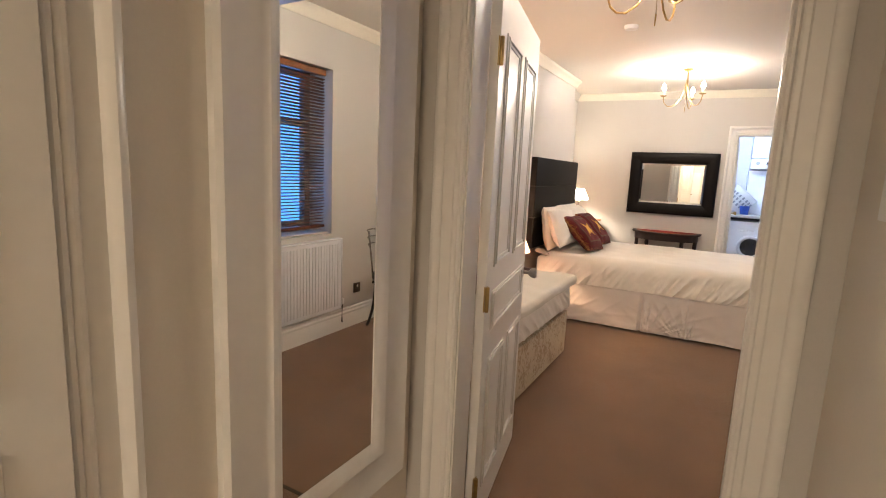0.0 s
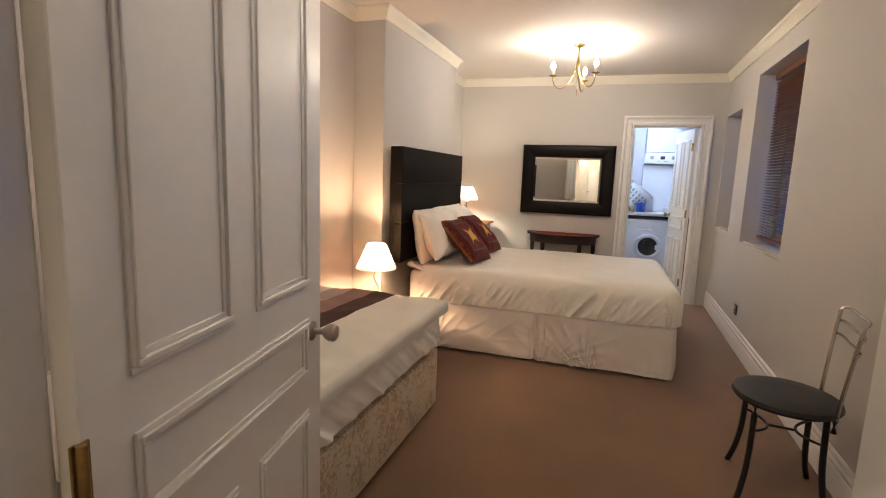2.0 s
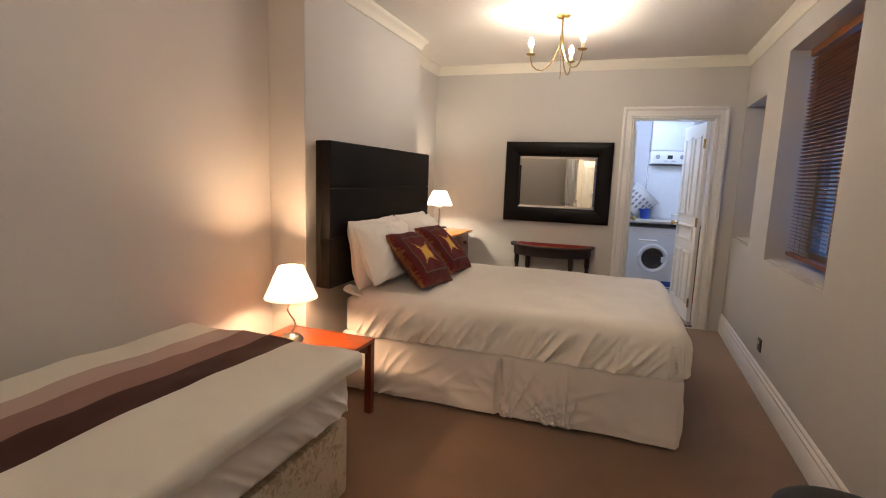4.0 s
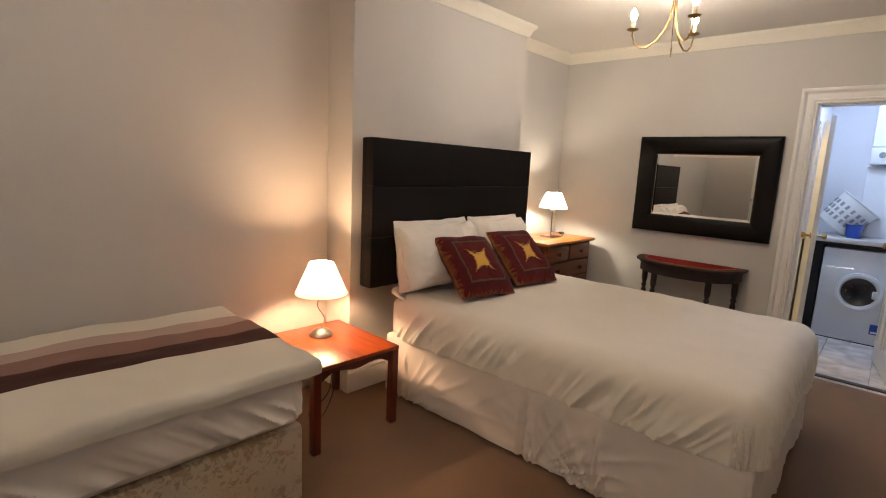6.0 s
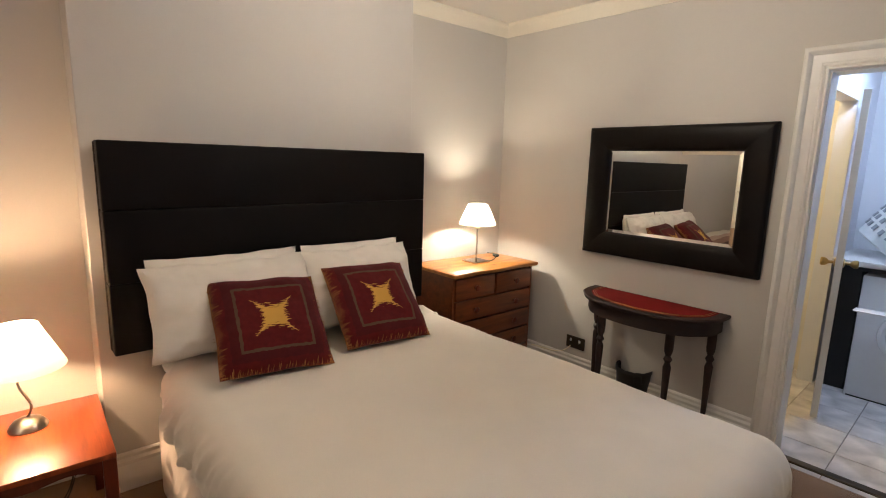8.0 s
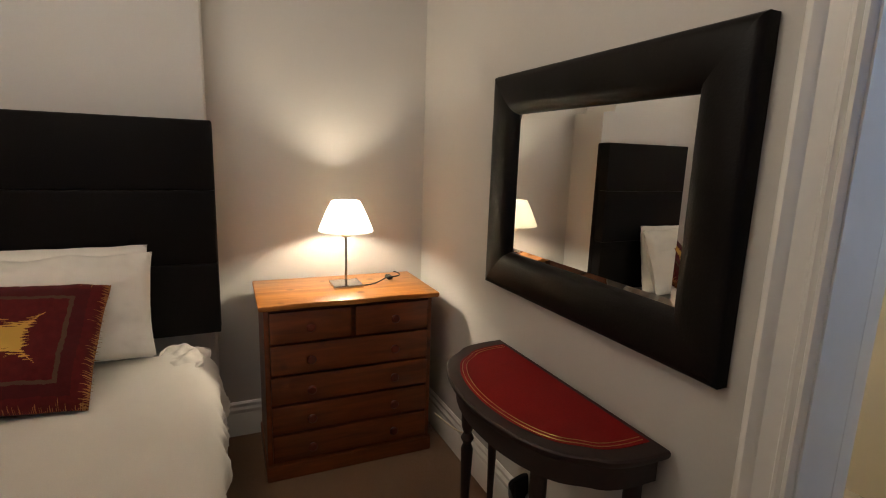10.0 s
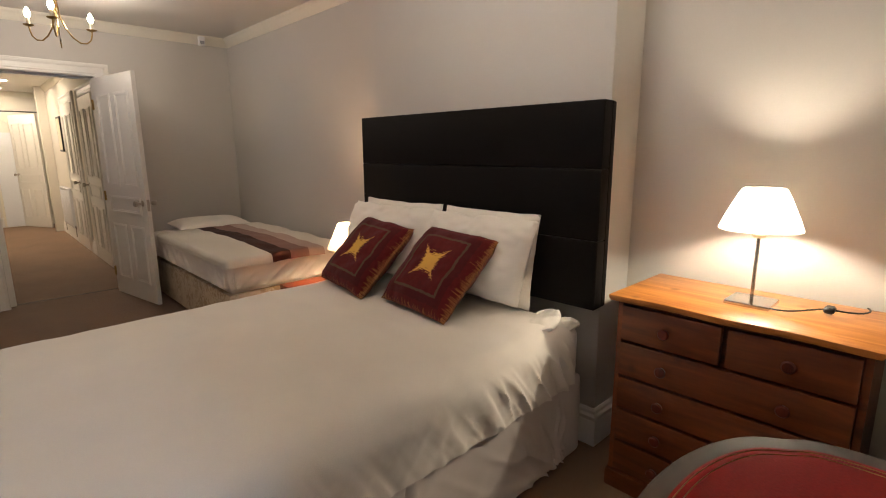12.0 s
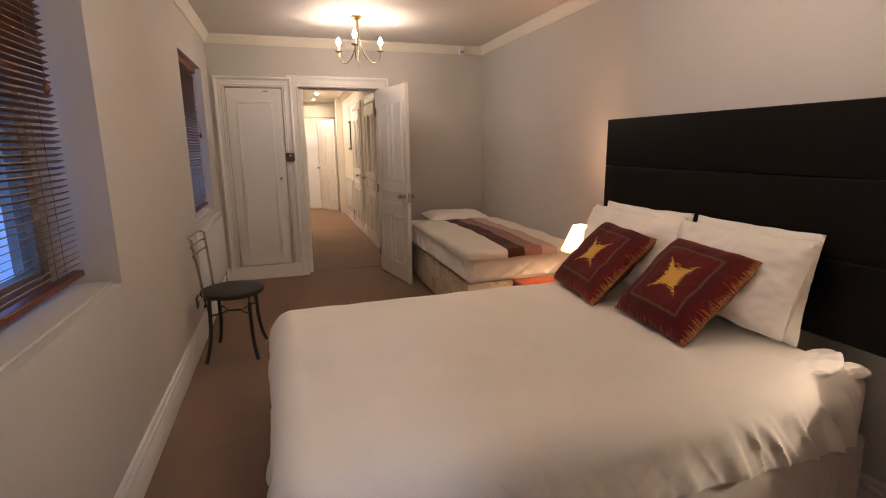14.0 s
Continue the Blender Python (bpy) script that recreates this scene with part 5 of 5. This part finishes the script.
part("door_glass", bm, DARKGLASS, wm, "dark porthole glass")
part("door_catch", B(0.095, 0.130, -0.03, -0.004, 0.43, 0.50, bev=0.006), ENAMEL, wm)
part("soap_drawer", B(-0.27, -0.09, -0.008, 0.0, 0.735, 0.815, bev=0.004), ENAMEL, wm)
part("control_dial", lathe(bmesh.new(), [(0.026, 0), (0.024, 0.02), (0.005, 0.022)], 20), GREY, wm)
wm.children[-1].matrix_basis = pose(0.06, 0, 0.775, 90, 0, 0)
for i in range(4):
    part("button", B(0.12 + i * 0.035, 0.14 + i * 0.035, -0.006, 0.0, 0.765, 0.785, bev=0.002), WHITEPLASTIC, wm)
part("energy_label", B(0.12, 0.245, -0.002, 0.0, 0.11, 0.20), BLUELABEL, wm, "blue and white energy label")
part("label_bar", B(0.13, 0.235, -0.003, -0.0015, 0.12, 0.135), WHITEPLASTIC, wm)
part("kick_gap", B(-0.28, 0.28, -0.001, 0.02, 0.002, 0.012), BLACKPLASTIC, wm)
un = thing("base_unit", "dark kitchen base unit beside the washing machine", "cabinet", pose(0, 0, 0))
part("side_panel", B(2.455, 2.70, 7.08, 7.72, 0.0, 0.895, bev=0.003), DARKUNIT, un)
part("side_panel", B(1.70, 1.83, 7.14, 7.72, 0.0, 0.895, bev=0.003), DARKUNIT, un)
part("rail", B(1.832, 2.453, 7.075, 7.10, 0.865, 0.895), DARKUNIT, un)
tagged(part("worktop", B(1.668, 2.715, 7.02, 7.742, 0.897, 0.935, bev=0.006, seg=2), WORKTOP), "pale speckled worktop over the washing machine", "worktop")
bo = thing("boiler", "white wall-hung gas boiler with a control strip", "boiler", pose(2.26, 7.745, 1.62))
part("casing", B(-0.225, 0.225, -0.34, 0, 0.16, 0.78, bev=0.012, seg=2), ENAMEL, bo)
part("control_panel", B(-0.225, 0.225, -0.345, 0, 0.0, 0.155, bev=0.012, seg=2), WHITEPLASTIC, bo, "white control strip")
for x in (-0.14, 0.14):
    k = lathe(bmesh.new(), [(0.028, 0), (0.026, 0.014), (0.004, 0.016)], 20)
    k.transform(Matrix.Translation((x, -0.345, 0.085)) @ Matrix.Rotation(radians(90), 4, "X"))
    part("dial", k, GREY, bo)
part("display", B(-0.03, 0.03, -0.348, -0.343, 0.06, 0.105), DARKGLASS, bo)
for i, (x, z, w_) in enumerate(((-0.07, 0.03, 0.04), (0.02, 0.03, 0.05), (-0.15, 0.56, 0.09), (0.08, 0.66, 0.10))):
    part("print_bar", B(x, x + w_, -0.3475 if z < 0.2 else -0.3415, -0.343 if z < 0.2 else -0.339, z, z + 0.008), GREY, bo)
pn = thing("splash_panel", "white panel on the wall under the boiler", "panel", pose(2.26, 7.746, 0.936))
part("board", B(-0.235, 0.235, -0.26, 0, 0.0, 0.66, bev=0.005), ENAMEL, pn)
bk = thing("laundry_basket", "white perforated plastic laundry basket tipped on the worktop", "basket", pose(1.93, 7.42, 1.125, 8, 40, 20))
bm = lathe(bmesh.new(), [(0.13, -0.15), (0.145, -0.14), (0.18, 0.15), (0.195, 0.155), (0.195, 0.165), (0.175, 0.160), (0.137, -0.135)], 32)
part("tub", bm, WHITEPLASTIC, bk)
for ring_z in (-0.06, 0.0, 0.06):
    for i in range(18):
        a = 2 * math.pi * i / 18
        r = 0.162 + ring_z * 0.115 + 0.004
        part("slot", B(-0.004, 0.004, -0.012, 0.012, -0.02, 0.02, turn=Matrix.Rotation(a, 4, "Z") @ Matrix.Translation((r, 0, ring_z))), GREY, bk)
tb = thing("plastic_tub", "small blue plastic tub on the worktop", "tub", pose(2.02, 7.25, 0.936))
part("tub", lathe(bmesh.new(), [(0.05, 0), (0.055, 0.005), (0.065, 0.12), (0.068, 0.125), (0.060, 0.122), (0.05, 0.01)], 24), BLUEPLASTIC, tb)
wb = thing("white_box", "low white carton on the worktop", "box", pose(2.42, 7.22, 0.936))
part("carton", B(-0.10, 0.10, -0.06, 0.06, 0, 0.075, bev=0.004), WHITEPLASTIC, wb)
mp_ = thing("mop", "red-handled mop leaning behind the utility door", "mop", pose(2.60, 6.95, 0))
part("handle", tube(bmesh.new(), [(0, 0, 0.10), (0.04, 0.06, 1.30)], 0.012, 10), REDPLASTIC, mp_)
part("head", lathe(bmesh.new(), [(0.07, 0), (0.075, 0.03), (0.05, 0.09), (0.02, 0.13)], 16), REDPLASTIC, mp_)
ul = thing("utility_light", "round white ceiling light in the utility room, lit", "ceiling light", pose(1.95, 6.75, 2.45))
part("base_ring", lathe(bmesh.new(), [(0.15, -0.0), (0.15, -0.03), (0.14, -0.035)], 32), WHITEPLASTIC, ul)
part("diffuser", lathe(bmesh.new(), [(0.138, -0.034), (0.135, -0.06), (0.10, -0.08), (0.02, -0.09)], 32), UTILGLOW, ul)
sl = thing("side_room_light", "round ceiling light in the side room, lit", "ceiling light", pose(1.05, 6.65, 2.45))
part("diffuser", lathe(bmesh.new(), [(0.11, 0), (0.11, -0.03), (0.08, -0.05), (0.01, -0.055)], 28), SIDEGLOW, sl)

# hall fittings
for y in (-3.3, -4.6, -5.8):
    dl = thing("downlight", "small recessed hall downlight, lit", "ceiling light", pose(1.34, y, HZ), "hall downlights")
    part("bezel", lathe(bmesh.new(), [(0.030, -0.004), (0.048, -0.004), (0.050, 0.0)], 24, cap=False), WHITEPLASTIC, dl)
    part("lamp_face", lathe(bmesh.new(), [(0.034, -0.0015), (0.002, -0.0016)], 20), SPOTGLOW, dl)
pc = thing("framed_picture", "narrow dark-framed picture on the hall wall", "picture", pose(HL, -4.0, 1.62, 0, 0, -90))
part("frame", B(-0.17, 0.17, 0.002, 0.022, -0.26, 0.26, bev=0.003), BLACKMETAL, pc)
part("print", B(-0.14, 0.14, 0.022, 0.0235, -0.23, 0.23), CREAM, pc)
rl = thing("curtain_pole", "thin dark curtain pole across the hall's end", "curtain pole", pose(0.95, -6.0, 2.05))
part("pole", tube(bmesh.new(), [(-0.6, 0, 0), (0.93, 0, 0)], 0.010, 8), BLACKMETAL, rl)
part("bracket", tube(bmesh.new(), [(0.1, 0, 0), (0.1, -0.42, 0.03)], 0.006, 6), BLACKMETAL, rl)

# floor tiles of the utility room
setting("floor_utility", B(UX0 - 1.2, UX1 + 0.02, YF + 0.066, UY1 + 0.02, -0.1, -0.006), GROUT, "grey grout bed under the utility floor tiles", "floor")
fu = bpy.data.objects["floor_utility"]
tile_mesh = None
for i in range(-4, 5):
    for j in range(6):
        x, y = UX0 + 0.16 + i * 0.333, YF + 0.245 + j * 0.333
        if x > UX1 + 0.1 or y > UY1 + 0.1:
            continue
        if tile_mesh is None:
            t = part("tile", B(-0.1645, 0.1645, -0.1645, 0.1645, 0, 0.008, bev=0.0012), TILE, fu)
            tile_mesh = t.data
        else:
            t = new("tile", tile_mesh)
            t.parent = fu
        t.matrix_basis = pose(x, y, -0.006, 0, 0, random.choice((0, 90, 180, 270)))

# the end wall, what hangs on it or stands against it, and the room behind it share its turn
for name in ("wall_far", "trim_far", "trim_far_lining", "threshold", "door_3", "wall_mirror", "console_table", "waste_bin", "wall_socket", "socket_cable"):
    ob = bpy.data.objects[name]
    ob.matrix_world = FAR_TURN @ ob.matrix_world
BACK = Matrix.Translation((0, -0.10, 0)) @ FAR_TURN
for name in ("floor_utility", "wall_utility_far", "wall_utility_right", "wall_utility_left", "ceiling_utility", "wall_side_room", "wall_side_end", "door_4", "trim_side_lining", "washing_machine",
             "base_unit", "worktop", "boiler", "splash_panel", "laundry_basket", "plastic_tub", "white_box", "mop", "utility_light", "side_room_light"):
    ob = bpy.data.objects[name]
    ob.matrix_world = BACK @ ob.matrix_world

# the double bed and its headboard stand slightly askew to the chimney breast
BED_TURN = Matrix.Translation((0.0, 4.62, 0)) @ Matrix.Rotation(radians(1.4), 4, "Z") @ Matrix.Translation((0.0, -4.62, 0))
for ob in list(scene.collection.all_objects):
    if ob.parent is None and (ob.name in ("double_bed", "headboard") or ob.name.split(".")[0] == "cushion" or (ob.name.split(".")[0] == "pillow" and ob.location.y > 3)):
        ob.matrix_world = BED_TURN @ ob.matrix_world
